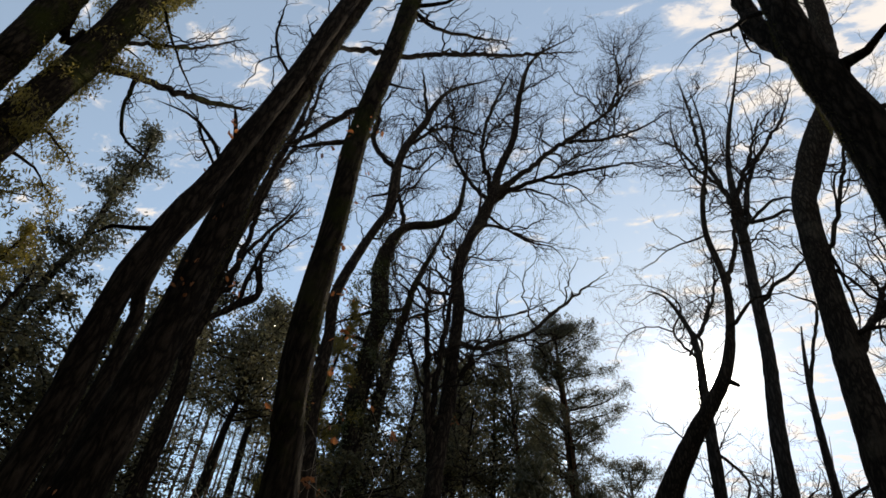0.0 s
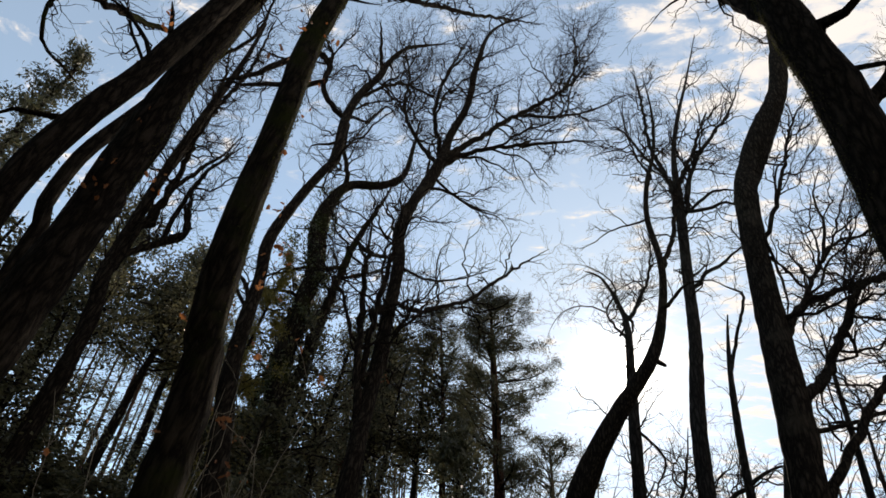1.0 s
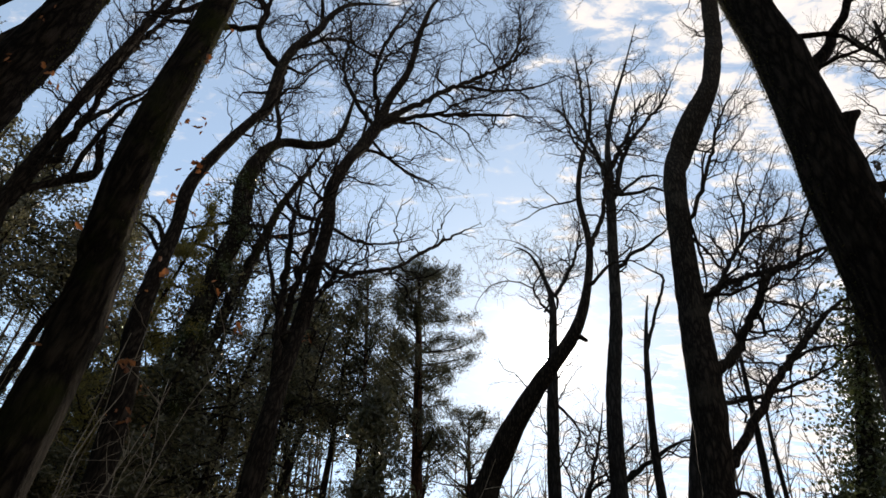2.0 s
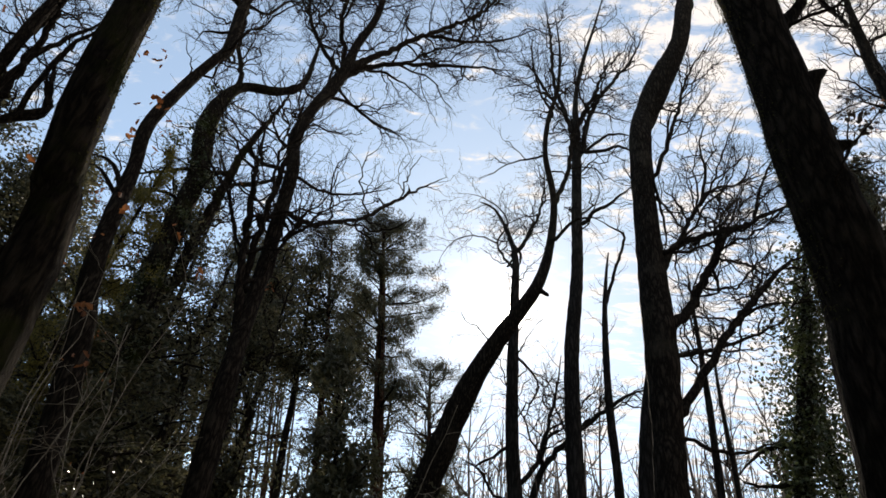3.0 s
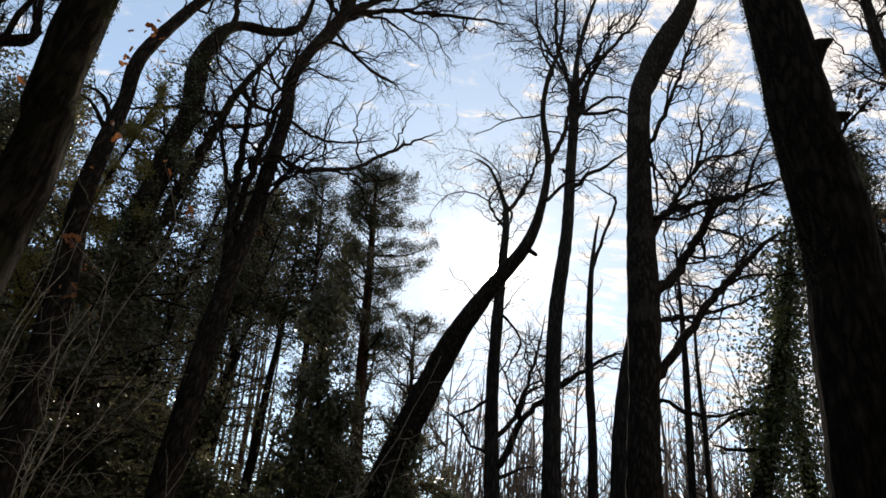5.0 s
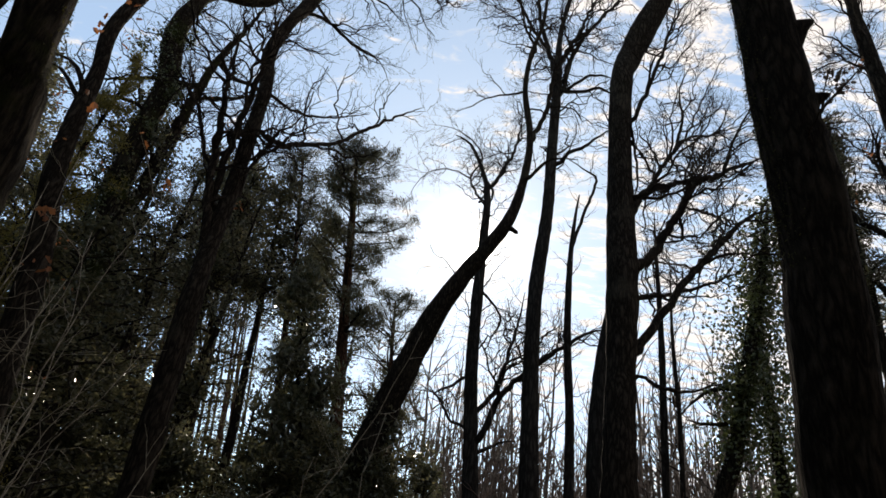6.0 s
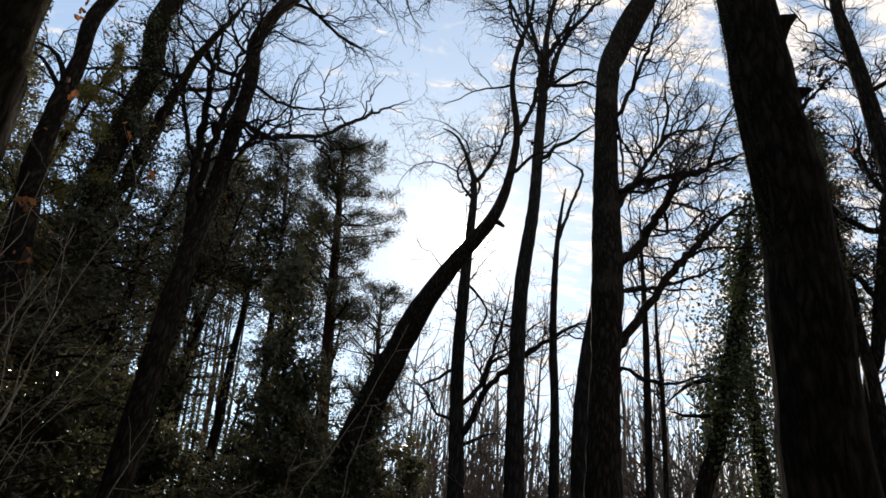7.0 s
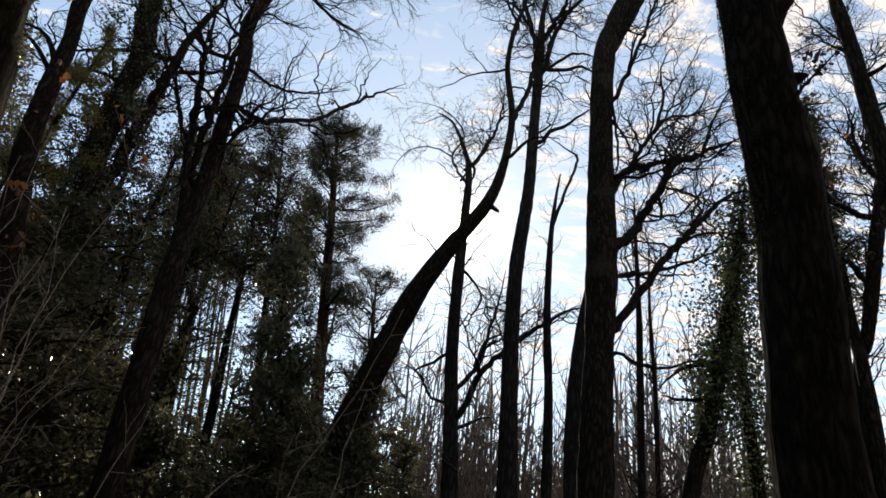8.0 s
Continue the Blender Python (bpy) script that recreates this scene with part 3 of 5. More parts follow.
limbs.append([(2.06, 13.00, 16.61, 0.093), (1.77, 13.17, 18.09, 0.074), (1.43, 13.35, 20.08, 0.067), (1.32, 13.49, 23.17, 0.059), (1.11, 13.65, 25.15, 0.047)])
limbs.append([(2.26, 12.97, 15.92, 0.090), (2.57, 12.79, 17.57, 0.071), (3.16, 12.57, 18.77, 0.061), (3.93, 12.32, 19.93, 0.049), (4.43, 12.12, 21.27, 0.038)])
limbs.append([(2.22, 12.97, 15.81, 0.056), (3.01, 12.44, 16.16, 0.044), (3.59, 11.95, 15.58, 0.031)])
limbs.append([(2.02, 13.01, 12.86, 0.064), (2.50, 12.73, 13.22, 0.053), (2.98, 12.45, 13.48, 0.042), (3.52, 12.16, 13.84, 0.032)])
limbs.append([(2.12, 12.99, 15.99, 0.070), (2.59, 12.75, 15.71, 0.057), (3.28, 12.47, 15.67, 0.045), (3.86, 12.21, 15.05, 0.022)])
limbs.append([(1.79, 13.04, 17.79, 0.061), (1.25, 13.33, 19.16, 0.052), (0.65, 13.63, 21.01, 0.042), (0.08, 13.92, 21.76, 0.029)])
limbs.append([(2.00, 13.01, 16.74, 0.083), (2.42, 13.08, 17.96, 0.074), (2.86, 13.14, 19.26, 0.064), (3.43, 13.19, 21.28, 0.054)])
TREE["tree_slim"] = bare_tree("oak_tree", "slender bare oak with an upright twiggy crown", 14, LINE["tree_slim"], limbs, mat=BARK_BEECH, level=2, density=2.8, reach=2.5, lift=0.03, bend=0.34, crown_from=0.45)
LINE["tree_fork"] = [(1.17, 14.15, -0.15, 0.212), (0.90, 14.15, 3.65, 0.190), (0.76, 14.16, 5.14, 0.178), (0.57, 14.17, 7.05, 0.155), (0.50, 14.17, 8.93, 0.153), (0.47, 14.17, 10.70, 0.134), (0.44, 14.18, 12.48, 0.113), (0.21, 14.19, 13.41, 0.087), (-0.28, 14.23, 14.48, 0.075), (-0.76, 14.26, 14.78, 0.061)]
limbs = []
limbs.append([(0.78, 14.15, 5.33, 0.098), (0.95, 14.04, 5.46, 0.080), (1.30, 13.92, 6.49, 0.073), (1.72, 13.79, 6.96, 0.065), (2.42, 13.66, 7.58, 0.065), (3.26, 13.50, 8.24, 0.057), (3.72, 13.37, 8.33, 0.038)])
limbs.append([(0.75, 14.16, 6.07, 0.064), (1.19, 14.26, 6.66, 0.056), (1.40, 14.40, 7.56, 0.049), (1.63, 14.52, 8.53, 0.040), (1.79, 14.65, 9.74, 0.032)])
limbs.append([(0.92, 14.14, 5.15, 0.052), (1.37, 14.28, 5.49, 0.036), (1.78, 14.42, 5.64, 0.027)])
limbs.append([(0.39, 14.18, 12.68, 0.067), (0.71, 14.24, 13.32, 0.057), (1.06, 14.31, 14.35, 0.048), (1.24, 14.38, 15.52, 0.036), (1.27, 14.46, 16.62, 0.025)])
limbs.append([(0.51, 14.17, 6.97, 0.047), (0.14, 14.31, 6.74, 0.038), (-0.25, 14.46, 6.52, 0.028), (-0.63, 14.59, 6.73, 0.019)])
limbs.append([(0.19, 14.19, 13.30, 0.046), (0.58, 14.17, 12.71, 0.044), (0.48, 14.17, 12.07, 0.033)])
limbs.append([(0.59, 14.17, 5.71, 0.046), (0.25, 14.31, 5.83, 0.036), (-0.17, 14.44, 6.45, 0.028), (-0.49, 14.58, 6.74, 0.019)])
limbs.append([(0.48, 14.17, 9.45, 0.041), (1.13, 14.24, 8.74, 0.030), (0.98, 14.36, 8.12, 0.030), (0.82, 14.49, 7.68, 0.019)])
limbs.append([(0.45, 14.17, 12.10, 0.043), (0.14, 14.40, 12.70, 0.036), (-0.13, 14.40, 13.30, 0.032), (0.15, 14.40, 14.14, 0.027), (-0.32, 14.40, 14.87, 0.021), (-1.04, 14.36, 15.18, 0.016), (-1.75, 14.29, 15.10, 0.009)])
limbs.append([(0.22, 14.40, 12.40, 0.035), (0.64, 14.39, 13.32, 0.029), (0.94, 14.37, 14.38, 0.022), (0.71, 14.38, 15.42, 0.014)])
limbs.append([(-0.14, 14.45, 13.30, 0.025), (-0.68, 14.58, 13.64, 0.021), (-1.28, 14.54, 13.50, 0.017), (-1.70, 14.50, 12.88, 0.012), (-1.95, 14.49, 11.90, 0.007)])
TREE["tree_fork"] = bare_tree("oak_tree", "slim bare tree with crooked low side branches", 15, LINE["tree_fork"], limbs, mat=BARK_BEECH, level=2, density=4.2, reach=2.0, lift=0.02, crown_from=0.5)
LINE["tree_leaning"] = [(-2.57, 14.79, -0.15, 0.410), (-1.92, 14.11, 3.27, 0.353), (-1.50, 13.73, 4.96, 0.335), (-0.92, 13.31, 6.77, 0.292), (-0.50, 13.02, 7.87, 0.263), (-0.04, 12.79, 8.75, 0.223), (0.54, 12.53, 9.67, 0.173), (0.92, 12.36, 10.29, 0.152), (1.18, 12.37, 11.22, 0.125), (1.34, 12.37, 12.58, 0.098), (1.31, 12.37, 13.60, 0.090), (1.09, 12.36, 15.11, 0.081), (1.18, 12.36, 16.67, 0.074), (1.47, 12.37, 18.24, 0.065), (1.54, 12.37, 20.40, 0.055), (1.35, 12.37, 23.03, 0.030)]
limbs = []
limbs.append([(0.78, 12.42, 10.05, 0.085), (1.04, 12.37, 10.23, 0.066), (1.22, 12.41, 10.12, 0.057)])
limbs.append([(1.38, 12.37, 13.24, 0.071), (1.76, 12.49, 14.54, 0.064), (1.94, 12.63, 16.03, 0.057), (2.35, 12.75, 17.63, 0.047), (3.25, 12.89, 19.28, 0.037)])
limbs.append([(1.15, 12.36, 11.60, 0.057), (1.52, 12.20, 11.96, 0.047), (1.91, 12.02, 12.31, 0.038), (2.56, 11.86, 12.26, 0.028)])
limbs.append([(1.03, 12.36, 14.99, 0.036), (0.57, 12.57, 15.03, 0.028), (0.01, 12.77, 15.00, 0.022), (-0.39, 12.85, 14.68, 0.017), (-0.86, 12.98, 14.48, 0.010)])
limbs.append([(1.32, 12.37, 16.90, 0.046), (0.89, 12.54, 18.33, 0.037), (0.62, 12.71, 20.51, 0.027), (0.64, 12.88, 22.18, 0.029)])
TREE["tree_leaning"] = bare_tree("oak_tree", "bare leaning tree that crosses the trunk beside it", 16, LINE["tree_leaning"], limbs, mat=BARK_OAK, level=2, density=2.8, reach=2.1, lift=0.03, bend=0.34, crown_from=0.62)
LINE["tree_dead"] = [(2.97, 13.57, -0.15, 0.133), (2.90, 13.57, 3.84, 0.119), (2.87, 13.57, 6.07, 0.104), (2.77, 13.59, 8.05, 0.097), (2.78, 13.59, 10.19, 0.089), (2.88, 13.57, 11.67, 0.078), (2.98, 13.55, 12.49, 0.064)]
limbs = []
limbs.append([(2.82, 13.58, 10.73, 0.052), (3.12, 13.53, 11.86, 0.043), (3.44, 13.45, 12.97, 0.044), (3.16, 13.51, 13.39, 0.034), (2.68, 13.62, 13.82, 0.034)])
TREE["tree_dead"] = bare_tree("dead_tree", "thin dead stem with a snapped top", 17, LINE["tree_dead"], limbs, mat=BARK_BEECH, level=1, density=3.8, reach=1.0, crown_from=0.5)
LINE["tree_oak"] = [(-3.30, 7.90, -0.15, 0.180), (-3.71, 7.90, 4.47, 0.162), (-3.88, 8.05, 6.01, 0.137), (-3.98, 8.23, 7.22, 0.130), (-4.12, 8.38, 8.60, 0.130), (-4.28, 8.54, 10.03, 0.130), (-4.54, 8.64, 11.15, 0.139), (-4.51, 8.89, 12.46, 0.130), (-4.42, 9.16, 13.39, 0.165), (-4.33, 9.45, 14.78, 0.145), (-4.36, 9.66, 16.11, 0.119), (-4.19, 9.98, 18.21, 0.111), (-4.27, 10.17, 21.26, 0.103), (-4.05, 10.52, 24.19, 0.068), (-2.71, 11.40, 27.05, 0.049)]
limbs = []
limbs.append([(-4.34, 9.40, 14.49, 0.086), (-3.58, 9.54, 15.12, 0.066), (-2.38, 9.86, 15.62, 0.055), (-1.02, 10.29, 16.24, 0.044), (0.14, 10.61, 16.57, 0.023)])
limbs.append([(-4.24, 9.53, 15.01, 0.099), (-3.63, 9.98, 16.30, 0.081), (-2.95, 10.46, 17.85, 0.073), (-2.00, 11.09, 19.65, 0.066), (-1.11, 11.67, 21.58, 0.055), (-0.46, 12.15, 24.47, 0.031)])
limbs.append([(-2.75, 11.07, 18.96, 0.064), (-1.66, 11.31, 19.04, 0.052), (-0.41, 11.64, 19.72, 0.040), (0.75, 11.91, 20.89, 0.027)])
limbs.append([(-1.55, 12.58, 22.53, 0.060), (-1.11, 12.88, 25.09, 0.047), (-1.27, 12.88, 28.03, 0.035), (-1.13, 13.04, 29.86, 0.036)])
limbs.append([(-4.38, 9.42, 14.81, 0.066), (-4.76, 9.03, 16.53, 0.058), (-4.61, 8.88, 18.39, 0.049), (-4.18, 8.89, 20.64, 0.040)])
limbs.append([(-4.26, 9.41, 14.30, 0.053), (-3.84, 9.83, 15.27, 0.044), (-3.16, 10.37, 15.60, 0.034), (-2.44, 10.94, 15.43, 0.023)])
limbs.append([(-4.35, 9.28, 13.82, 0.042), (-3.99, 9.74, 13.67, 0.032), (-3.50, 10.28, 13.67, 0.032), (-2.79, 10.92, 13.95, 0.021)])
limbs.append([(-4.27, 8.45, 9.33, 0.063), (-4.33, 9.04, 9.40, 0.052), (-4.27, 9.71, 9.68, 0.055), (-4.03, 10.45, 10.30, 0.051), (-3.48, 11.36, 11.33, 0.046), (-3.10, 12.17, 12.56, 0.051), (-2.50, 13.10, 14.12, 0.044), (-1.88, 14.03, 15.60, 0.024)])
limbs.append([(-3.88, 8.01, 5.78, 0.080), (-4.28, 7.93, 7.40, 0.068), (-4.51, 7.96, 8.51, 0.066), (-4.72, 7.97, 9.60, 0.055), (-4.92, 8.00, 10.85, 0.051)])
limbs.append([(-4.14, 8.08, 6.86, 0.061), (-4.15, 7.92, 8.16, 0.058), (-4.10, 7.79, 9.23, 0.053), (-4.07, 7.64, 10.25, 0.049), (-4.02, 7.50, 10.89, 0.043)])
limbs.append([(-4.36, 9.37, 14.38, 0.064), (-5.06, 9.28, 15.31, 0.056), (-5.83, 9.14, 17.00, 0.049), (-6.14, 9.24, 19.14, 0.040), (-6.83, 9.16, 21.47, 0.028)])
limbs.append([(-4.49, 9.04, 13.07, 0.045), (-3.94, 9.49, 13.38, 0.037), (-3.27, 10.02, 13.22, 0.029), (-2.75, 10.46, 13.34, 0.019), (-2.42, 10.81, 12.91, 0.015)])
limbs.append([(-4.28, 8.54, 9.95, 0.036), (-3.89, 9.15, 10.13, 0.031), (-3.40, 9.81, 10.65, 0.025), (-2.68, 10.59, 11.67, 0.018)])
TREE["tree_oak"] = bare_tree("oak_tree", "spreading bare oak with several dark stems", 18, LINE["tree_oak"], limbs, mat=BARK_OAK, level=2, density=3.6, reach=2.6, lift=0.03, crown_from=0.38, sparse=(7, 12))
LINE["tree_crooked"] = [(-3.86, 6.13, -0.15, 0.170), (-4.69, 6.13, 4.06, 0.152), (-5.07, 6.02, 5.55, 0.127), (-5.28, 6.06, 6.57, 0.115), (-5.45, 6.14, 7.53, 0.100), (-5.67, 6.17, 8.49, 0.106), (-5.67, 6.40, 9.81, 0.098), (-5.61, 6.68, 11.06, 0.091), (-5.64, 6.88, 11.62, 0.116), (-5.86, 6.90, 13.20, 0.113), (-5.92, 7.07, 14.50, 0.107), (-5.81, 7.40, 15.97, 0.101), (-5.86, 7.58, 16.98, 0.090), (-5.67, 7.97, 18.46, 0.080), (-4.86, 8.90, 20.26, 0.052)]
limbs = []
limbs.append([(-5.86, 6.90, 13.20, 0.066), (-6.29, 6.58, 13.55, 0.067), (-6.53, 6.42, 14.13, 0.069), (-6.65, 6.36, 15.04, 0.082), (-7.02, 6.09, 15.12, 0.082), (-7.43, 5.78, 14.21, 0.089), (-7.76, 5.55, 13.38, 0.085), (-8.09, 5.30, 12.74, 0.073), (-8.28, 5.19, 12.52, 0.054)])
limbs.append([(-6.71, 6.42, 15.15, 0.052), (-6.87, 6.54, 15.80, 0.043), (-7.26, 6.47, 16.57, 0.033), (-7.65, 6.40, 17.39, 0.023)])
limbs.append([(-6.56, 6.48, 14.28, 0.060), (-6.99, 6.21, 13.80, 0.068), (-7.43, 5.93, 13.49, 0.067), (-7.90, 5.62, 13.01, 0.056), (-8.22, 5.43, 12.87, 0.047)])
limbs.append([(-5.79, 7.42, 15.99, 0.054), (-5.94, 7.02, 17.05, 0.045), (-6.03, 6.68, 17.79, 0.034)])
limbs.append([(-5.83, 6.90, 12.96, 0.047), (-5.93, 7.03, 12.50, 0.037), (-6.38, 6.86, 12.21, 0.028), (-6.51, 6.97, 11.95, 0.018)])
limbs.append([(-5.91, 7.05, 14.34, 0.050), (-5.36, 7.76, 16.05, 0.044), (-4.67, 8.58, 16.54, 0.034), (-4.23, 9.18, 17.37, 0.024)])
limbs.append([(-5.36, 6.09, 6.95, 0.045), (-5.64, 6.01, 7.42, 0.036), (-5.83, 6.01, 7.58, 0.031), (-6.06, 5.98, 7.61, 0.021), (-6.33, 5.91, 7.75, 0.016)])
limbs.append([(-5.31, 6.07, 6.73, 0.040), (-5.61, 5.98, 7.15, 0.030), (-5.87, 5.93, 7.34, 0.025), (-6.08, 5.93, 7.38, 0.015)])
limbs.append([(-5.88, 6.92, 13.45, 0.038), (-5.40, 7.12, 13.34, 0.029), (-5.09, 7.17, 14.00, 0.029), (-4.73, 7.26, 13.55, 0.019)])
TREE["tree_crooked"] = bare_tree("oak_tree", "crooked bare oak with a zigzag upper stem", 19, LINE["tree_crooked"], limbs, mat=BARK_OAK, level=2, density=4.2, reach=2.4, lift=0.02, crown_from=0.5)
LINE["tree_ivy_left"] = [(-6.18, 10.49, -0.15, 0.258), (-6.93, 10.49, 6.05, 0.231), (-7.21, 10.40, 7.77, 0.236), (-7.43, 10.34, 9.47, 0.239), (-7.51, 10.37, 11.57, 0.235), (-7.84, 10.25, 13.11, 0.262), (-7.81, 10.35, 14.53, 0.185), (-7.56, 10.61, 15.32, 0.145), (-6.90, 11.11, 15.82, 0.149), (-6.45, 11.49, 16.69, 0.122), (-6.50, 11.64, 18.47, 0.102), (-6.59, 11.66, 20.20, 0.064)]
limbs = []
limbs.append([(-7.77, 10.40, 14.59, 0.084), (-7.77, 10.49, 15.62, 0.077), (-8.21, 10.32, 16.86, 0.068), (-8.49, 10.25, 18.58, 0.072), (-8.77, 10.17, 20.47, 0.063)])
limbs.append([(-6.99, 10.56, 8.20, 0.125), (-7.06, 10.73, 10.07, 0.129), (-7.07, 10.95, 11.71, 0.120), (-7.11, 11.14, 13.24, 0.108), (-6.91, 11.49, 15.20, 0.095), (-6.88, 11.73, 16.53, 0.078)])
limbs.append([(-7.36, 11.61, 13.86, 0.071), (-6.92, 11.80, 13.52, 0.061), (-6.31, 12.11, 13.54, 0.052), (-5.82, 12.33, 13.01, 0.041)])
limbs.append([(-6.90, 10.76, 11.98, 0.064), (-7.37, 10.33, 11.62, 0.053), (-7.82, 9.90, 11.19, 0.043), (-8.26, 9.49, 10.60, 0.032), (-8.48, 9.21, 10.07, 0.023)])
limbs.append([(-7.42, 10.38, 10.52, 0.051), (-7.77, 9.89, 10.48, 0.041), (-8.07, 9.42, 9.98, 0.039), (-8.21, 9.06, 9.17, 0.022)])
limbs.append([(-6.97, 10.68, 10.55, 0.052), (-7.03, 10.88, 11.64, 0.046), (-6.38, 11.52, 12.51, 0.039), (-5.78, 12.13, 13.56, 0.031)])
TREE["tree_ivy_left"] = bare_tree("oak_tree", "old oak with ivy on its stem and hooked limbs", 20, LINE["tree_ivy_left"], limbs, mat=BARK_MOSSY, level=2, density=3.6, reach=1.8, crown_from=0.42)
LINE["tree_near_left"] = [(-1.76, 2.15, -0.15, 0.133), (-2.12, 2.15, 3.01, 0.118), (-2.19, 2.07, 3.47, 0.114), (-2.27, 1.97, 4.20, 0.115), (-2.33, 1.89, 5.26, 0.107), (-2.36, 1.86, 5.67, 0.107), (-2.41, 1.80, 6.38, 0.108), (-2.42, 1.78, 7.17, 0.108), (-2.43, 1.78, 8.07, 0.112), (-2.46, 1.74, 9.44, 0.119), (-2.48, 1.71, 10.50, 0.121)]
limbs = []
limbs.append([(-2.44, 1.77, 9.23, 0.030), (-2.33, 2.22, 9.51, 0.026), (-2.08, 2.84, 10.31, 0.023), (-1.78, 3.52, 11.22, 0.019)])
limbs.append([(-2.37, 1.84, 9.44, 0.030), (-2.05, 1.92, 9.50, 0.025), (-1.78, 1.94, 9.79, 0.020)])
limbs.append([(-2.35, 1.87, 7.51, 0.017), (-2.12, 1.84, 7.30, 0.012), (-1.88, 1.82, 7.12, 0.008)])
TREE["tree_near_left"] = bare_tree("oak_tree", "thick straight oak with a mossy edge and few withered leaves", 21, LINE["tree_near_left"], limbs, mat=BARK_MOSSY, level=2, density=2.0, reach=1.5, crown_from=0.75)
LINE["tree_lean_a"] = [(-3.86, 2.18, -0.15, 0.204), (-3.96, 2.18, 4.48, 0.182), (-3.98, 2.14, 5.06, 0.173), (-3.99, 2.12, 5.83, 0.183), (-4.02, 2.07, 6.71, 0.161), (-4.02, 2.06, 8.80, 0.170), (-4.01, 2.09, 9.91, 0.169), (-3.98, 2.14, 11.36, 0.169), (-3.94, 2.21, 13.62, 0.162)]
limbs = []
limbs.append([(-3.97, 2.16, 9.68, 0.034), (-3.97, 2.64, 10.49, 0.043), (-3.78, 3.46, 11.69, 0.049), (-3.52, 4.43, 13.34, 0.048), (-2.97, 5.95, 15.76, 0.048), (-1.83, 8.61, 20.17, 0.037)])
limbs.append([(-3.97, 2.16, 7.13, 0.023), (-3.99, 2.40, 8.20, 0.021), (-4.13, 2.42, 9.46, 0.017), (-4.14, 2.69, 10.28, 0.012)])
limbs.append([(-4.06, 1.99, 8.42, 0.025), (-4.39, 1.79, 8.96, 0.021), (-4.66, 1.70, 9.60, 0.022), (-4.91, 1.65, 10.78, 0.018)])
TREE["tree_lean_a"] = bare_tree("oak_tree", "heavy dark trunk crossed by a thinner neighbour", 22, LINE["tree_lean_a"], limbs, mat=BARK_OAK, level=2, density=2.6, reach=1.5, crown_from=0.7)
LINE["tree_lean_b"] = [(-3.78, 1.65, -0.15, 0.130), (-3.87, 1.65, 3.12, 0.116), (-3.90, 1.58, 3.87, 0.112), (-3.92, 1.53, 4.61, 0.109), (-3.90, 1.57, 5.35, 0.105), (-3.87, 1.66, 6.03, 0.103), (-3.85, 1.71, 6.82, 0.112), (-3.82, 1.79, 8.12, 0.113), (-3.81, 1.82, 9.21, 0.117), (-3.79, 1.87, 10.66, 0.122), (-3.76, 1.97, 12.84, 0.122)]
limbs = []
limbs.append([(-3.91, 1.55, 5.18, 0.031), (-4.10, 1.42, 5.11, 0.024), (-4.27, 1.33, 5.05, 0.021), (-4.43, 1.30, 4.96, 0.017)])
limbs.append([(-3.87, 1.67, 6.52, 0.029), (-3.89, 1.59, 6.73, 0.025), (-3.93, 1.49, 6.91, 0.025), (-3.95, 1.44, 7.01, 0.021)])
limbs.append([(-3.86, 1.68, 6.20, 0.024), (-4.14, 1.50, 6.63, 0.021), (-4.43, 1.29, 6.86, 0.017), (-4.71, 1.10, 6.91, 0.013)])
limbs.append([(-3.88, 1.62, 6.12, 0.016), (-4.18, 1.50, 6.54, 0.016), (-4.46, 1.40, 6.98, 0.013), (-4.79, 1.17, 7.22, 0.009)])
TREE["tree_lean_b"] = bare_tree("oak_tree", "long pale-edged trunk with short crooked branches", 23, LINE["tree_lean_b"], limbs, mat=BARK_OAK, level=2, density=2.6, reach=1.5, crown_from=0.6)
LINE["tree_lean_c"] = [(-4.90, 2.75, -0.15, 0.089), (-5.28, 2.75, 4.69, 0.079), (-5.36, 2.61, 5.49, 0.080), (-5.38, 2.57, 6.17, 0.079), (-5.36, 2.62, 6.66, 0.084), (-5.31, 2.71, 7.31, 0.089), (-5.25, 2.80, 8.26, 0.090), (-5.22, 2.86, 9.44, 0.083), (-5.22, 2.86, 10.55, 0.081)]
limbs = []
TREE["tree_lean_c"] = bare_tree("oak_tree", "slim dark stem standing close behind heavier trunks", 34, LINE["tree_lean_c"], limbs, mat=BARK_OAK, level=2, density=3.0, reach=1.2, crown_from=0.7)
LINE["tree_back_left"] = [(-7.41, 5.96, -0.15, 0.152), (-7.97, 5.96, 5.80, 0.136), (-8.17, 5.73, 7.38, 0.124), (-8.23, 5.65, 8.67, 0.106), (-8.28, 5.59, 10.14, 0.105), (-8.30, 5.57, 12.00, 0.093), (-8.30, 5.57, 13.95, 0.090), (-8.37, 5.49, 15.84, 0.084)]
limbs = []
limbs.append([(-8.13, 5.77, 7.75, 0.062), (-7.98, 6.01, 8.26, 0.058), (-7.75, 6.35, 8.85, 0.062), (-7.78, 6.37, 9.13, 0.056), (-7.97, 6.21, 9.49, 0.043), (-8.11, 6.11, 10.05, 0.037)])
limbs.append([(-8.20, 5.68, 8.27, 0.057), (-8.42, 5.73, 9.64, 0.056), (-8.56, 5.88, 11.34, 0.055), (-8.85, 5.85, 13.49, 0.052), (-9.23, 5.70, 15.18, 0.047)])
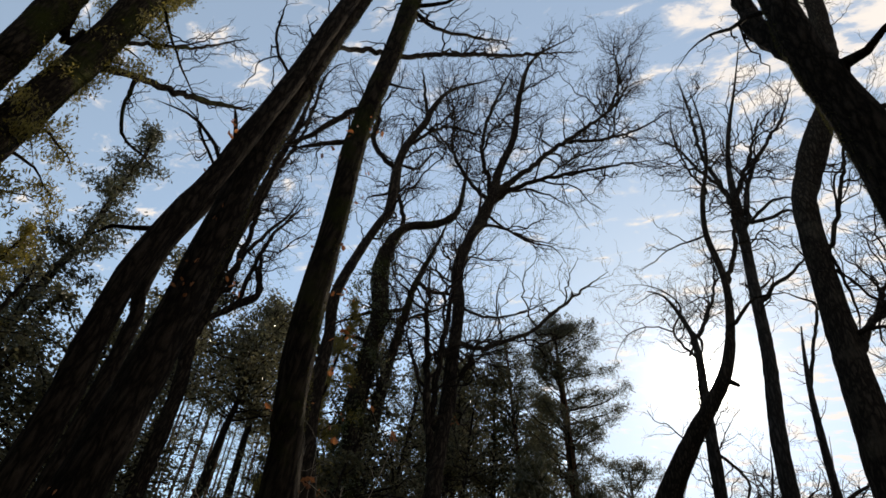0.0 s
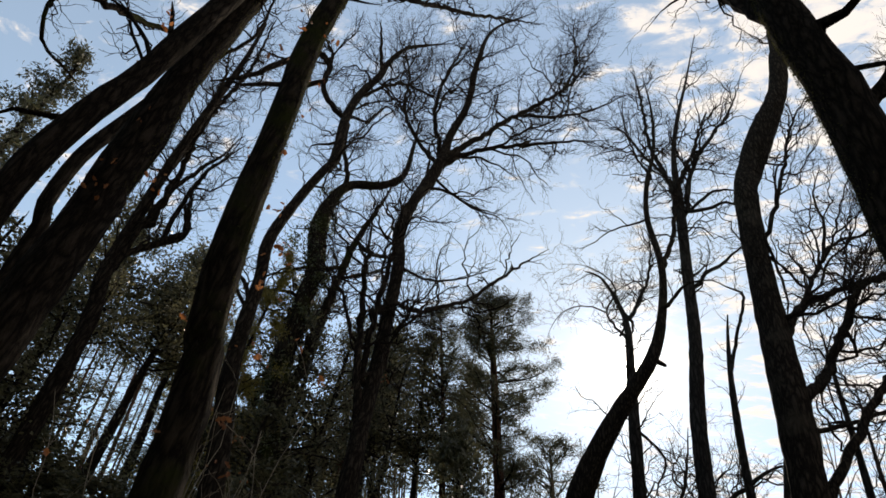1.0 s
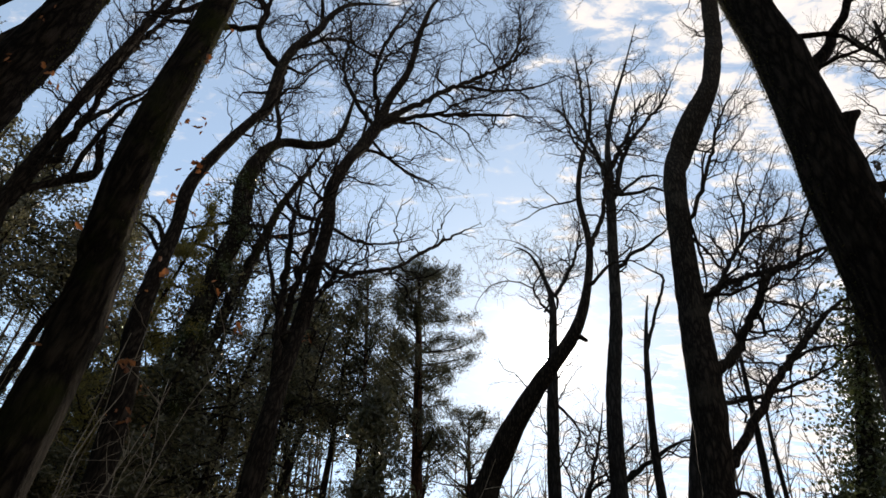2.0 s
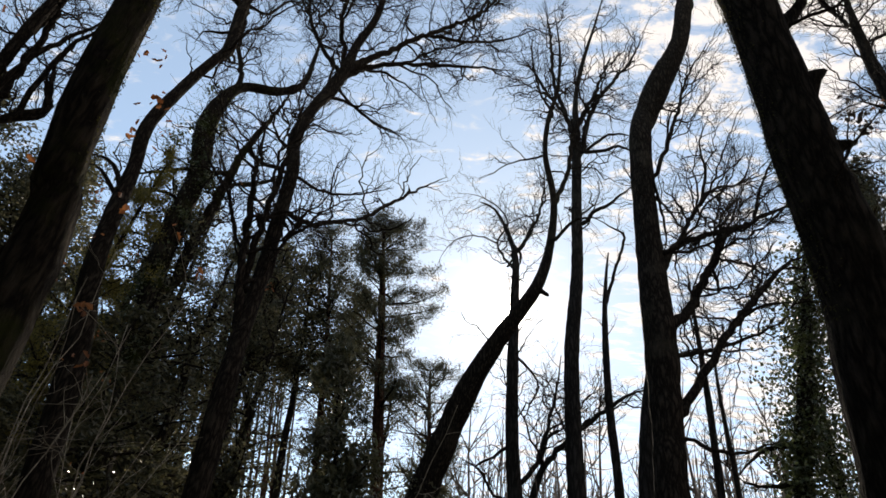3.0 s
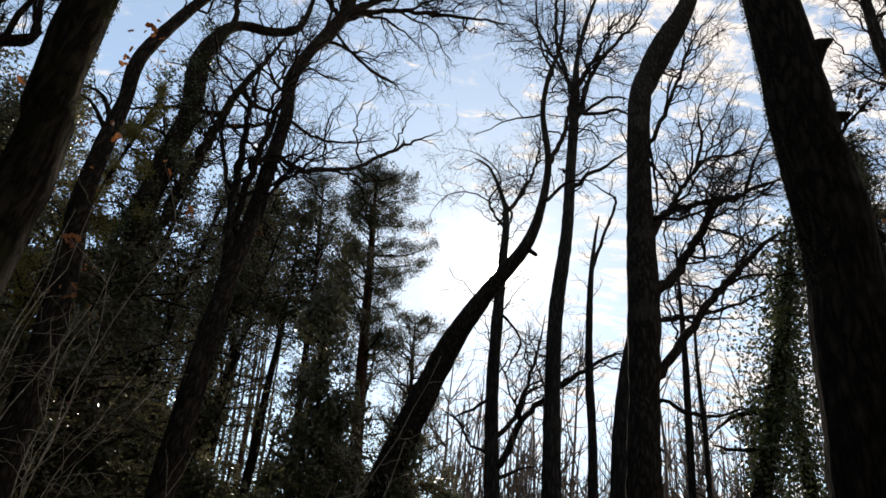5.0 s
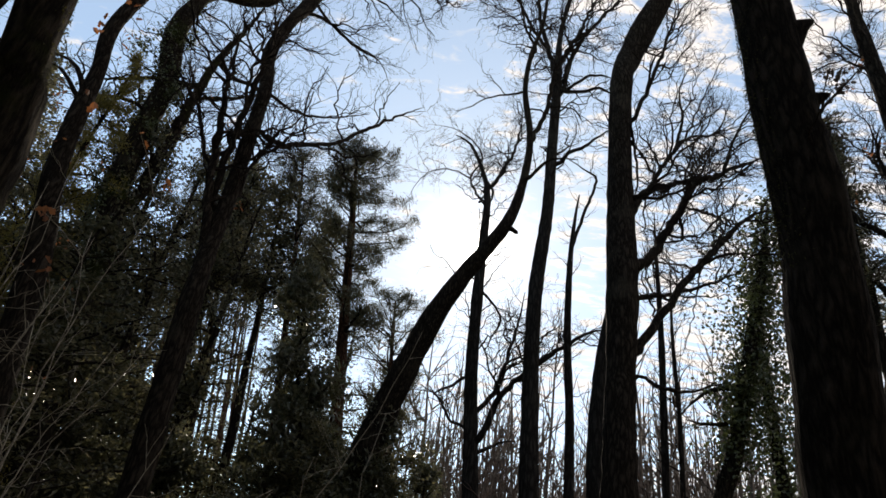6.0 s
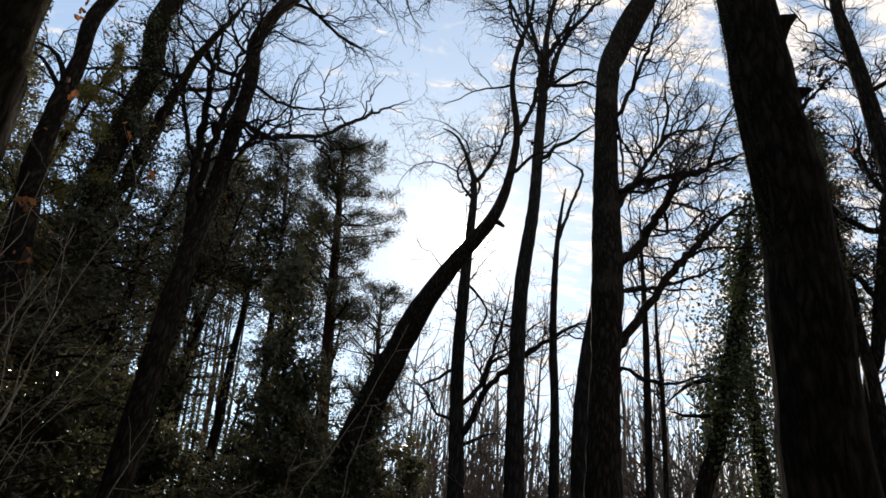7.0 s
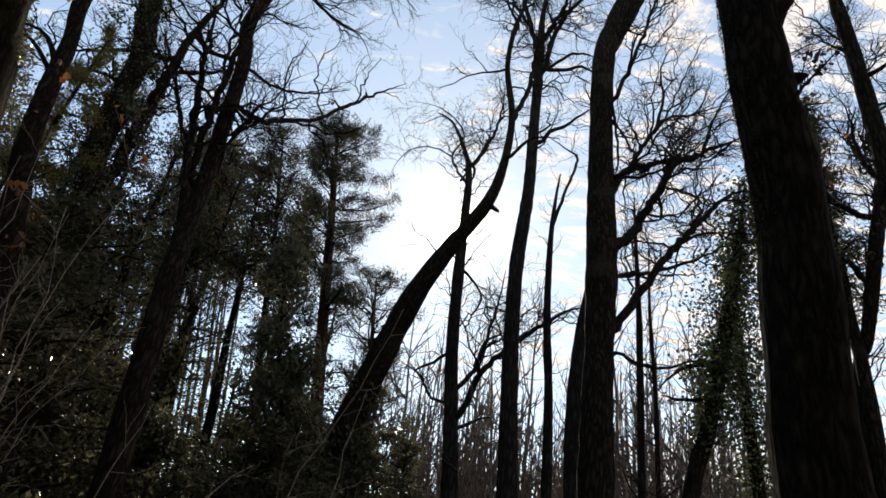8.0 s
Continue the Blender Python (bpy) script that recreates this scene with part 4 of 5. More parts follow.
limbs.append([(-8.12, 5.78, 7.56, 0.055), (-7.98, 5.64, 8.65, 0.052), (-7.73, 5.62, 9.56, 0.048), (-7.34, 5.77, 10.65, 0.037), (-7.10, 5.75, 11.18, 0.023)])
limbs.append([(-7.98, 5.94, 8.16, 0.066), (-7.72, 6.10, 8.53, 0.062), (-7.51, 6.19, 8.74, 0.051), (-7.59, 5.95, 9.27, 0.039), (-7.60, 5.78, 9.75, 0.026)])
limbs.append([(-7.87, 6.08, 8.47, 0.050), (-7.74, 5.92, 9.30, 0.045), (-7.55, 5.84, 10.18, 0.040), (-7.19, 5.96, 11.11, 0.029)])
limbs.append([(-8.24, 5.64, 8.59, 0.073), (-8.32, 5.66, 10.04, 0.066), (-8.37, 5.72, 11.04, 0.064), (-8.42, 5.77, 11.95, 0.060), (-8.51, 5.78, 13.08, 0.055)])
limbs.append([(-8.08, 5.83, 8.70, 0.061), (-8.26, 5.85, 10.21, 0.058), (-8.48, 5.82, 11.94, 0.055), (-8.53, 6.00, 14.51, 0.052), (-8.78, 5.93, 17.11, 0.046)])
TREE["tree_back_left"] = bare_tree("oak_tree", "bare many-stemmed tree with an elbowed low limb", 33, LINE["tree_back_left"], limbs, mat=BARK_OAK, level=2, density=4.0, reach=1.4, crown_from=0.35)
LINE["tree_mossy"] = [(-8.42, 1.28, -0.15, 0.257), (-8.42, 1.28, 7.08, 0.230), (-8.42, 1.25, 7.81, 0.235), (-8.42, 1.27, 8.84, 0.245), (-8.42, 1.29, 9.91, 0.264), (-8.42, 1.24, 11.14, 0.275), (-8.42, 1.20, 12.00, 0.278), (-8.41, 1.12, 13.13, 0.261)]
limbs = []
limbs.append([(-8.42, 1.34, 10.10, 0.078), (-8.59, 1.63, 10.30, 0.074), (-8.76, 2.15, 10.96, 0.066), (-8.93, 2.73, 11.57, 0.070), (-9.11, 3.50, 12.40, 0.068), (-9.29, 4.36, 13.42, 0.065), (-9.46, 5.00, 14.33, 0.050)])
limbs.append([(-8.73, 2.17, 10.88, 0.044), (-8.79, 2.36, 10.41, 0.036), (-8.85, 2.56, 10.00, 0.035), (-8.92, 2.89, 9.90, 0.036), (-8.98, 3.35, 10.03, 0.030), (-9.05, 3.70, 10.12, 0.030)])
limbs.append([(-8.42, 1.53, 10.96, 0.042), (-8.69, 2.11, 12.02, 0.039), (-8.97, 2.72, 13.21, 0.034), (-9.24, 3.61, 15.48, 0.030)])
limbs.append([(-8.42, 1.43, 12.49, 0.038), (-8.56, 1.98, 12.22, 0.031), (-8.70, 2.87, 12.01, 0.024), (-8.84, 3.41, 12.05, 0.017)])
TREE["tree_mossy"] = bare_tree("oak_tree", "mossy trunk with a long level limb", 24, LINE["tree_mossy"], limbs, mat=BARK_MOSSY, level=2, density=2.5, reach=1.5, crown_from=0.8)
LINE["tree_mossy_b"] = [(-8.50, 0.66, -0.15, 0.259), (-8.44, 0.66, 7.74, 0.231), (-8.43, 0.59, 8.63, 0.239), (-8.42, 0.54, 9.27, 0.241), (-8.41, 0.43, 10.33, 0.258), (-8.39, 0.33, 11.44, 0.246)]
limbs = []
limbs.append([(-8.69, 1.07, 10.53, 0.080), (-8.74, 0.93, 10.10, 0.090), (-8.78, 0.72, 10.74, 0.080), (-8.83, 0.57, 11.34, 0.068)])
TREE["tree_mossy_b"] = bare_tree("oak_tree", "dark mossy trunk with a stubby side stem", 25, LINE["tree_mossy_b"], limbs, mat=BARK_MOSSY, level=1, density=2.2, reach=1.2, crown_from=0.85)
LINE["tree_right_far"] = [(6.55, 7.33, -0.15, 0.171), (6.68, 7.33, 5.35, 0.153), (6.72, 7.28, 6.84, 0.158), (6.78, 7.20, 8.26, 0.152), (6.80, 7.18, 9.39, 0.141), (6.81, 7.17, 10.51, 0.139), (6.81, 7.17, 11.70, 0.137), (6.80, 7.18, 12.53, 0.131), (6.85, 7.13, 13.86, 0.116), (6.91, 7.05, 15.06, 0.110)]
limbs = []
limbs.append([(6.82, 7.16, 10.36, 0.054), (7.01, 6.92, 10.42, 0.040), (7.24, 6.64, 10.58, 0.026)])
limbs.append([(6.76, 7.23, 8.06, 0.054), (6.76, 7.55, 8.76, 0.045), (6.87, 7.73, 9.57, 0.034), (7.09, 7.78, 10.33, 0.028)])
limbs.append([(6.84, 7.13, 13.46, 0.046), (6.84, 7.53, 14.86, 0.042), (6.93, 7.81, 16.21, 0.036)])
limbs.append([(6.86, 7.10, 13.02, 0.038), (7.30, 6.96, 13.22, 0.030), (7.72, 6.84, 13.66, 0.023)])
TREE["tree_right_far"] = bare_tree("oak_tree", "bare tree with bending branches against the sky", 26, LINE["tree_right_far"], limbs, mat=BARK_OAK, level=2, density=5.8, reach=2.2, crown_from=0.5)
LINE["tree_right_pole"] = [(6.91, 10.33, -0.15, 0.126), (7.87, 10.33, 5.81, 0.113), (8.08, 10.09, 6.85, 0.116), (8.35, 9.78, 8.31, 0.132), (8.55, 9.56, 9.39, 0.136), (9.04, 9.02, 11.74, 0.108), (9.37, 8.64, 13.12, 0.086)]
limbs = []
limbs.append([(8.23, 9.92, 7.98, 0.067), (7.91, 9.90, 8.36, 0.060), (7.49, 9.99, 8.81, 0.046)])
limbs.append([(8.54, 9.58, 9.27, 0.069), (8.16, 9.80, 9.55, 0.063), (7.86, 9.96, 10.05, 0.057), (7.69, 9.96, 10.58, 0.041), (7.62, 9.85, 11.08, 0.025)])
limbs.append([(8.89, 9.18, 10.91, 0.056), (8.53, 9.44, 10.66, 0.048), (8.35, 9.49, 10.94, 0.041), (8.26, 9.43, 11.40, 0.033), (8.29, 9.25, 11.81, 0.025)])
TREE["tree_right_pole"] = bare_tree("oak_tree", "upright dark stem with arching side branches", 27, LINE["tree_right_pole"], limbs, mat=BARK_OAK, level=2, density=4.0, reach=2.0, crown_from=0.45)
LINE["tree_ivy_right"] = [(4.54, 12.26, -0.15, 0.184), (5.43, 12.26, 4.00, 0.164), (5.77, 12.07, 5.21, 0.170), (6.13, 11.87, 6.76, 0.167), (6.50, 11.66, 8.60, 0.151), (6.77, 11.50, 9.91, 0.105), (6.98, 11.38, 11.17, 0.068)]
limbs = []
limbs.append([(6.08, 11.89, 6.76, 0.065), (5.51, 11.99, 6.58, 0.049), (5.12, 11.98, 6.33, 0.032), (4.79, 11.94, 5.97, 0.024)])
limbs.append([(5.94, 11.97, 5.97, 0.047), (5.33, 11.98, 5.84, 0.039), (4.83, 11.92, 5.85, 0.031)])
TREE["tree_ivy_right"] = bare_tree("ivy_tree", "leaning trunk wrapped in glossy ivy", 28, LINE["tree_ivy_right"], limbs, mat=BARK_MOSSY, level=2, density=4.7, reach=1.2, crown_from=0.3)
LINE["tree_ivy_right_b"] = [(6.81, 12.16, -0.15, 0.135), (6.76, 12.16, 4.16, 0.120), (6.74, 12.18, 5.61, 0.116), (6.74, 12.18, 7.22, 0.111), (6.79, 12.15, 8.61, 0.091), (6.97, 12.04, 9.96, 0.068)]
limbs = []
TREE["tree_ivy_right_b"] = bare_tree("ivy_tree", "thin trunk with ivy leaves about its top", 29, LINE["tree_ivy_right_b"], limbs, mat=BARK_MOSSY, level=1, density=2.8, reach=1.0, crown_from=0.3)
LINE["tree_pole"] = [(4.66, 12.95, -0.15, 0.093), (4.73, 12.95, 4.00, 0.083), (4.78, 12.94, 6.15, 0.080), (4.82, 12.92, 8.07, 0.075), (4.82, 12.92, 10.13, 0.057), (4.83, 12.92, 11.73, 0.036)]
limbs = []
TREE["tree_pole"] = bare_tree("young_tree", "thin young tree with short side twigs", 30, LINE["tree_pole"], limbs, mat=BARK_BEECH, level=2, density=5.0, reach=1.1, crown_from=0.3)
LINE["tree_pole_b"] = [(5.44, 14.04, -0.15, 0.068), (5.50, 14.04, 4.26, 0.061), (5.55, 14.02, 6.59, 0.057), (5.52, 14.03, 8.68, 0.051), (5.58, 14.01, 10.73, 0.033)]
limbs = []
TREE["tree_pole_b"] = bare_tree("young_tree", "thin young tree with fine upright twigs", 31, LINE["tree_pole_b"], limbs, mat=BARK_BEECH, level=2, density=5.0, reach=1.2, crown_from=0.3)
LINE["tree_behind"] = [(5.30, 8.15, -0.15, 0.085), (5.45, 8.18, 4.20, 0.075), (5.65, 8.20, 7.20, 0.066), (5.90, 8.20, 9.50, 0.056), (5.98, 8.20, 10.75, 0.044), (6.07, 8.20, 12.05, 0.030)]
limbs = []
limbs.append([(5.95, 8.20, 10.10, 0.040), (6.25, 8.15, 10.70, 0.034), (6.56, 8.10, 11.20, 0.028), (6.95, 8.05, 11.69, 0.022), (7.34, 8.00, 12.24, 0.015), (7.56, 8.00, 12.69, 0.009)])
limbs.append([(5.92, 8.20, 9.85, 0.034), (6.20, 8.25, 10.40, 0.028), (6.57, 8.30, 10.79, 0.022), (6.99, 8.35, 10.95, 0.016), (7.36, 8.40, 11.14, 0.010)])
limbs.append([(6.30, 8.14, 10.78, 0.022), (6.50, 8.20, 11.20, 0.019), (6.63, 8.25, 11.66, 0.016), (6.91, 8.30, 12.39, 0.012), (7.15, 8.35, 13.15, 0.008)])
limbs.append([(6.04, 8.20, 11.60, 0.020), (6.29, 8.15, 11.92, 0.017), (6.61, 8.10, 12.19, 0.014), (7.07, 8.05, 12.42, 0.011), (7.57, 8.00, 12.73, 0.007)])
TREE["tree_behind"] = bare_tree("young_tree", "slim young tree half hidden behind the massive oak", 34, LINE["tree_behind"], limbs, mat=BARK_OAK, level=2, density=4.2, reach=1.0, crown_from=0.8)


def trunk_of(tree):
    return [ob for ob in tree.children if ob.name.split(".")[0] == "trunk"][0]


def ivy(tree, line, n, spread, leaf, seed, clumps=14, name="ivy"):
    """Ivy leaves in uneven bunches about a stem."""
    rs = np.random.RandomState(seed)
    ln = spline(line, 0.1)[:, :3] - np.array(tree.location)
    mids = ln[rs.randint(0, len(ln), clumps)] + rs.normal(size=(clumps, 3)) * spread * 0.8
    a = ln[rs.randint(0, len(ln), n // 2)] + rs.normal(size=(n // 2, 3)) * spread * 0.45
    b = mids[rs.randint(0, clumps, n // 2)] + rs.normal(size=(n // 2, 3)) * spread * 0.5
    m = Mesh()
    m.leaves(np.concatenate([a, b]), leaf, rs, 0.8)
    return part(name, m, LEAF_IVY, trunk_of(tree), "glossy green ivy leaves", False, "stuff")


def withered(tree, line, n, spread, seed, leaf=0.047, mat=None, label="withered orange leaves"):
    """A few withered leaves that still hang in small bunches."""
    rs = np.random.RandomState(seed)
    ln = spline(line, 0.1)[:, :3] - np.array(tree.location)
    mids = ln[rs.randint(0, len(ln), max(2, n // 4))] + rs.normal(size=(max(2, n // 4), 3)) * spread
    m = Mesh()
    m.broad_leaves(mids[rs.randint(0, len(mids), n)] + rs.normal(size=(n, 3)) * 0.05, leaf, rs)
    return part("withered_foliage", m, mat or LEAF_DEAD, tree, label, False, "stuff")


ivy(TREE["tree_ivy_right"], LINE["tree_ivy_right"][2:], 9000, 0.53, 0.085, 5, 40)
ivy(TREE["tree_ivy_right_b"], LINE["tree_ivy_right_b"][1:], 5000, 0.46, 0.08, 6, 28)
ivy(TREE["tree_ivy_left"], LINE["tree_ivy_left"][1:7], 7600, 0.25, 0.07, 7, 30)
withered(TREE["tree_near_left"], LINE["tree_near_left"][1:7], 90, 0.26, 3)
withered(TREE["tree_crooked"], LINE["tree_crooked"][1:6], 70, 0.4, 4)
withered(TREE["tree_lean_a"], LINE["tree_lean_a"][:5], 70, 0.3, 8)
withered(TREE["tree_oak"], LINE["tree_oak"][2:7], 30, 0.5, 9)
withered(TREE["tree_curved"], [(5.1, 11.1, 11.3, 0.1), (5.9, 12.6, 12.7, 0.1), (6.3, 13.1, 13.2, 0.1)], 16, 0.2, 10)

withered(TREE["tree_right_far"], LINE["tree_right_far"][3:8], 60, 0.45, 12, 0.07)
withered(TREE["tree_behind"], [(6.35, 8.15, 11.5, 0.1), (6.65, 8.1, 11.75, 0.1), (7.0, 8.05, 12.0, 0.1)], 90, 0.24, 14, 0.11, LEAF_BROWN, "withered dark brown leaves")


def moss(tree, line, n, towards, seed, size=0.028):
    """A fringe of moss and lichen that stands off the bark on one side; on tree_lean_a it imitates a sunlit edge."""
    rs = np.random.RandomState(seed)
    ln = spline(line, 0.05)
    ln[:, :3] -= np.array(tree.location)
    i = rs.randint(0, len(ln), n)
    a = math.atan2(towards[1], towards[0]) + rs.normal(size=n) * 0.45
    out = np.stack([np.cos(a), np.sin(a), rs.uniform(-0.2, 0.2, n)], 1)
    clump = 0.5 + 0.5 * np.sin(ln[i, 2] * 3.1 + seed) * np.sin(ln[i, 2] * 7.3)
    m = Mesh()
    m.leaves(ln[i, :3] + out * (ln[i, 3] * 1.0 + 0.03 * clump * rs.uniform(0, 1, n))[:, None], size, rs, 0.45, 0.4)
    return part("moss", m, LEAF_MOSS, trunk_of(tree), "thin fringe of dull green moss, on tree_lean_a imitating a sunlit edge", False, "stuff")


moss(TREE["tree_big"], LINE["tree_big"][3:], 4200, (-1.0, 0.35), 21, 0.018)
moss(TREE["tree_near_left"], LINE["tree_near_left"][2:], 2400, (0.9, 0.5), 22, 0.018)
# fringe added on this trunk's sunward side to imitate its bright sunlit edge
moss(TREE["tree_lean_a"], LINE["tree_lean_a"][2:], 3200, (0.75, 0.66), 25, 0.022)
moss(TREE["tree_mossy"], LINE["tree_mossy"][1:], 4200, (0.3, 1.0), 23, 0.05)
moss(TREE["tree_mossy_b"], LINE["tree_mossy_b"][1:], 4200, (0.3, 1.0), 24, 0.05)

# ---- evergreens under and between the oaks ----
HOLLY = [evergreen_meshes(s, 10.0, w, q, p, LEAF_HOLLY, side=2.0, boughs_per=6.0) for s, w, p, q in ((41, 2.4, 7, 0.092), (42, 2.9, 7, 0.092), (43, 2.1, 8, 0.088), (44, 2.4, 11, 0.125))]
# bearing, distance, height, mesh, width
HOLLY_FRONT = [
    (-58, 14.0, 10.4, 0, 1.1), (-58, 11.5, 8.8, 1, 1.0), (-36.5, 15.0, 12.6, 0, 1.2), (-34, 12.5, 10.4, 1, 1.0),
    (-53.5, 13.0, 9.6, 2, 1.0), (-40.5, 15.5, 10.8, 1, 0.9), (-42.0, 12.5, 7.0, 0, 0.9), (-55.5, 11.0, 7.6, 0, 1.0), (-33, 16.5, 13.8, 2, 1.25), (-29, 14.0, 11.8, 0, 1.0), (-25.5, 18.0, 14.4, 1, 1.1), (-22.5, 14.5, 11.0, 2, 0.9), (-13.0, 12.3, 5.0, 3, 0.9),
    (-9.5, 19.0, 10.4, 1, 1.0), (-6.0, 20.0, 9.4, 2, 0.8),
]
HOLLY_MIDDLE = [
    (-4.5, 14.5, 6.0, 3, 0.95), (-17, 22.0, 9.0, 1, 1.0), (-63, 9.5, 7.4, 1, 0.9), (-60, 8.5, 6.2, 0, 0.8),
    (-70, 11.0, 8.2, 2, 1.1), (-1.5, 21.0, 7.2, 1, 0.9), (-27, 17.0, 6.0, 3, 1.1), (-19.5, 17.5, 5.2, 3, 1.1), (-11, 17.0, 6.2, 3, 1.1),
    (-7.5, 18.0, 5.6, 3, 1.2),
]
HOLLY_BACK = [
    (-46, 9.5, 4.4, 3, 0.8), (-51, 10.0, 4.8, 3, 0.9), (-61, 11.0, 7.6, 3, 1.0), (-66, 12.0, 8.2, 3, 1.1), (-35, 10.5, 6.6, 3, 0.9),
    (-41, 10.0, 4.6, 3, 0.8), (-35.5, 14.0, 12.8, 2, 1.3), (-59, 12.5, 11.0, 2, 1.2),
]
for k, (az, dist, tall, var, wide) in enumerate(HOLLY_FRONT + HOLLY_MIDDLE + HOLLY_BACK):
    x, y = dist * math.sin(radians(az)), dist * math.cos(radians(az))
    evergreen("evergreen_tree", "dense dark holly with small glossy leaves", HOLLY[var], x, y, 77.0 * k, wide, tall / 10.0 / wide, "hollies under the oaks")

# taller evergreens close up the wood behind the hollies
SCREEN = evergreen_meshes(46, 11.0, 2.3, 0.13, 6, LEAF_HOLLY, boughs_per=7.0, side=2.4, taper=0.5)
for k, (az, dist, tall, wide) in enumerate(((-37, 18.0, 12.4, 1.1), (-31.5, 18.5, 11.4, 1.05), (-27.5, 18.0, 10.2, 0.9), (-57, 17.0, 11.0, 1.1))):
    evergreen("evergreen_tree", "tall close-grown dark holly", SCREEN, dist * math.sin(radians(az)), dist * math.cos(radians(az)), 83.0 * k, wide, tall / 11.0 / wide, "hollies under the oaks", -5)

HIGH = evergreen_meshes(47, 13.5, 2.2, 0.11, 5, LEAF_HOLLY, bottom=0.66, boughs_per=6.5, side=2.4, taper=0.35)
for k, (az, dist, tall, wide) in enumerate(((-23.5, 18.5, 14.6, 1.0), (-20.0, 17.5, 13.4, 0.95), (-16.8, 19.0, 13.6, 0.95), (-26.5, 16.5, 13.4, 1.0), (-49.5, 15.5, 13.6, 1.1), (-46.0, 17.0, 14.6, 1.1), (-53.0, 14.5, 13.0, 1.1))):
    evergreen("evergreen_tree", "slender evergreen with leaves about its top only", HIGH, dist * math.sin(radians(az + 3.5)), dist * math.cos(radians(az + 3.5)), 59.0 * k, wide, tall / 13.5 / wide, "hollies under the oaks", -5)

GOLD = evergreen_meshes(51, 10.5, 1.7, 0.078, 29, LEAF_GOLD, droop=-0.06, narrow=0.3)
evergreen("conifer", "yellow-green conifer with drooping sunlit sprays", GOLD, -8.8, 1.4, 0, 0.92, 1.6)
evergreen("conifer", "yellow-green conifer with drooping sunlit sprays", GOLD, -9.7, 3.0, 130, 0.75, 1.02)
evergreen("conifer", "olive-green conifer half hidden behind bare stems", GOLD, -7.25, 8.85, 60, 0.7, 1.5)
SPRUCE = evergreen_meshes(52, 13.0, 1.5, 0.12, 14, NEEDLE, droop=-0.03, narrow=0.3)
evergreen("spruce", "dark pointed spruce rising behind the hollies", SPRUCE, -12.5, 4.9, 30, 1.1, 1.0)
SLIM_SPRUCE = evergreen_meshes(55, 13.2, 1.15, 0.11, 7, NEEDLE, droop=-0.03, narrow=0.3, bottom=0.55)
evergreen("spruce", "dark pointed spruce among bare branches", SLIM_SPRUCE, 7.9, 10.3, 200, 1.0, 1.0)

YEW = evergreen_meshes(53, 6.0, 1.55, 0.125, 11, LEAF_YEW, droop=-0.02, narrow=0.4, bottom=0.02, boughs_per=11.0, side=3.4, taper=0.75)
YEWS = (
    (-1.95, 12.85, 0, 1.15, 1.27, -11), (-2.3, 13.4, 80, 0.95, 0.95, -6), (-1.0, 13.6, 150, 0.95, 1.02, -5), (0.15, 14.4, 230, 0.9, 0.9, -4),
    (-4.9, 13.2, 300, 1.0, 0.95, -6), (-6.3, 12.0, 40, 1.0, 0.9, -5), (-7.6, 10.6, 120, 1.0, 0.85, -5), (-10.2, 13.0, 60, 1.45, 1.0, -4),
    (-9.3, 13.7, 200, 1.4, 1.05, -5), (-8.5, 14.3, 310, 1.5, 1.02, -5), (-7.7, 14.6, 20, 1.3, 1.1, -6), (-3.4, 14.2, 260, 1.0, 0.8, -8),
    (-9.2, 6.9, 30, 0.85, 0.98, -3), (-8.5, 7.7, 170, 0.85, 0.95, -3), (-7.8, 8.4, 250, 0.85, 0.95, -3),
)
for x, y, turn, size, tall, lean in YEWS:
    evergreen("yew_tree", "dense dark conical yew", YEW, x, y, turn, size, tall, "yews in the understorey", lean)

# unseen tall evergreens, added behind the camera to keep sky light off the trunks
REAR_BLOCK = evergreen_meshes(45, 13.0, 3.3, 0.42, 3, LEAF_HOLLY, boughs_per=3.2, side=1.6)
for k in range(17):
    az, d = 96 + 9.4 * k, 9.5 + 3.0 * (k * 0.37 % 1.0)
    evergreen("evergreen_tree", "tall broad unseen holly added to block sky light", REAR_BLOCK, d * math.sin(radians(az)), d * math.cos(radians(az)), 67.0 * k, 1.0, 0.9 + 0.2 * (k * 0.61 % 1.0), "tall hollies")


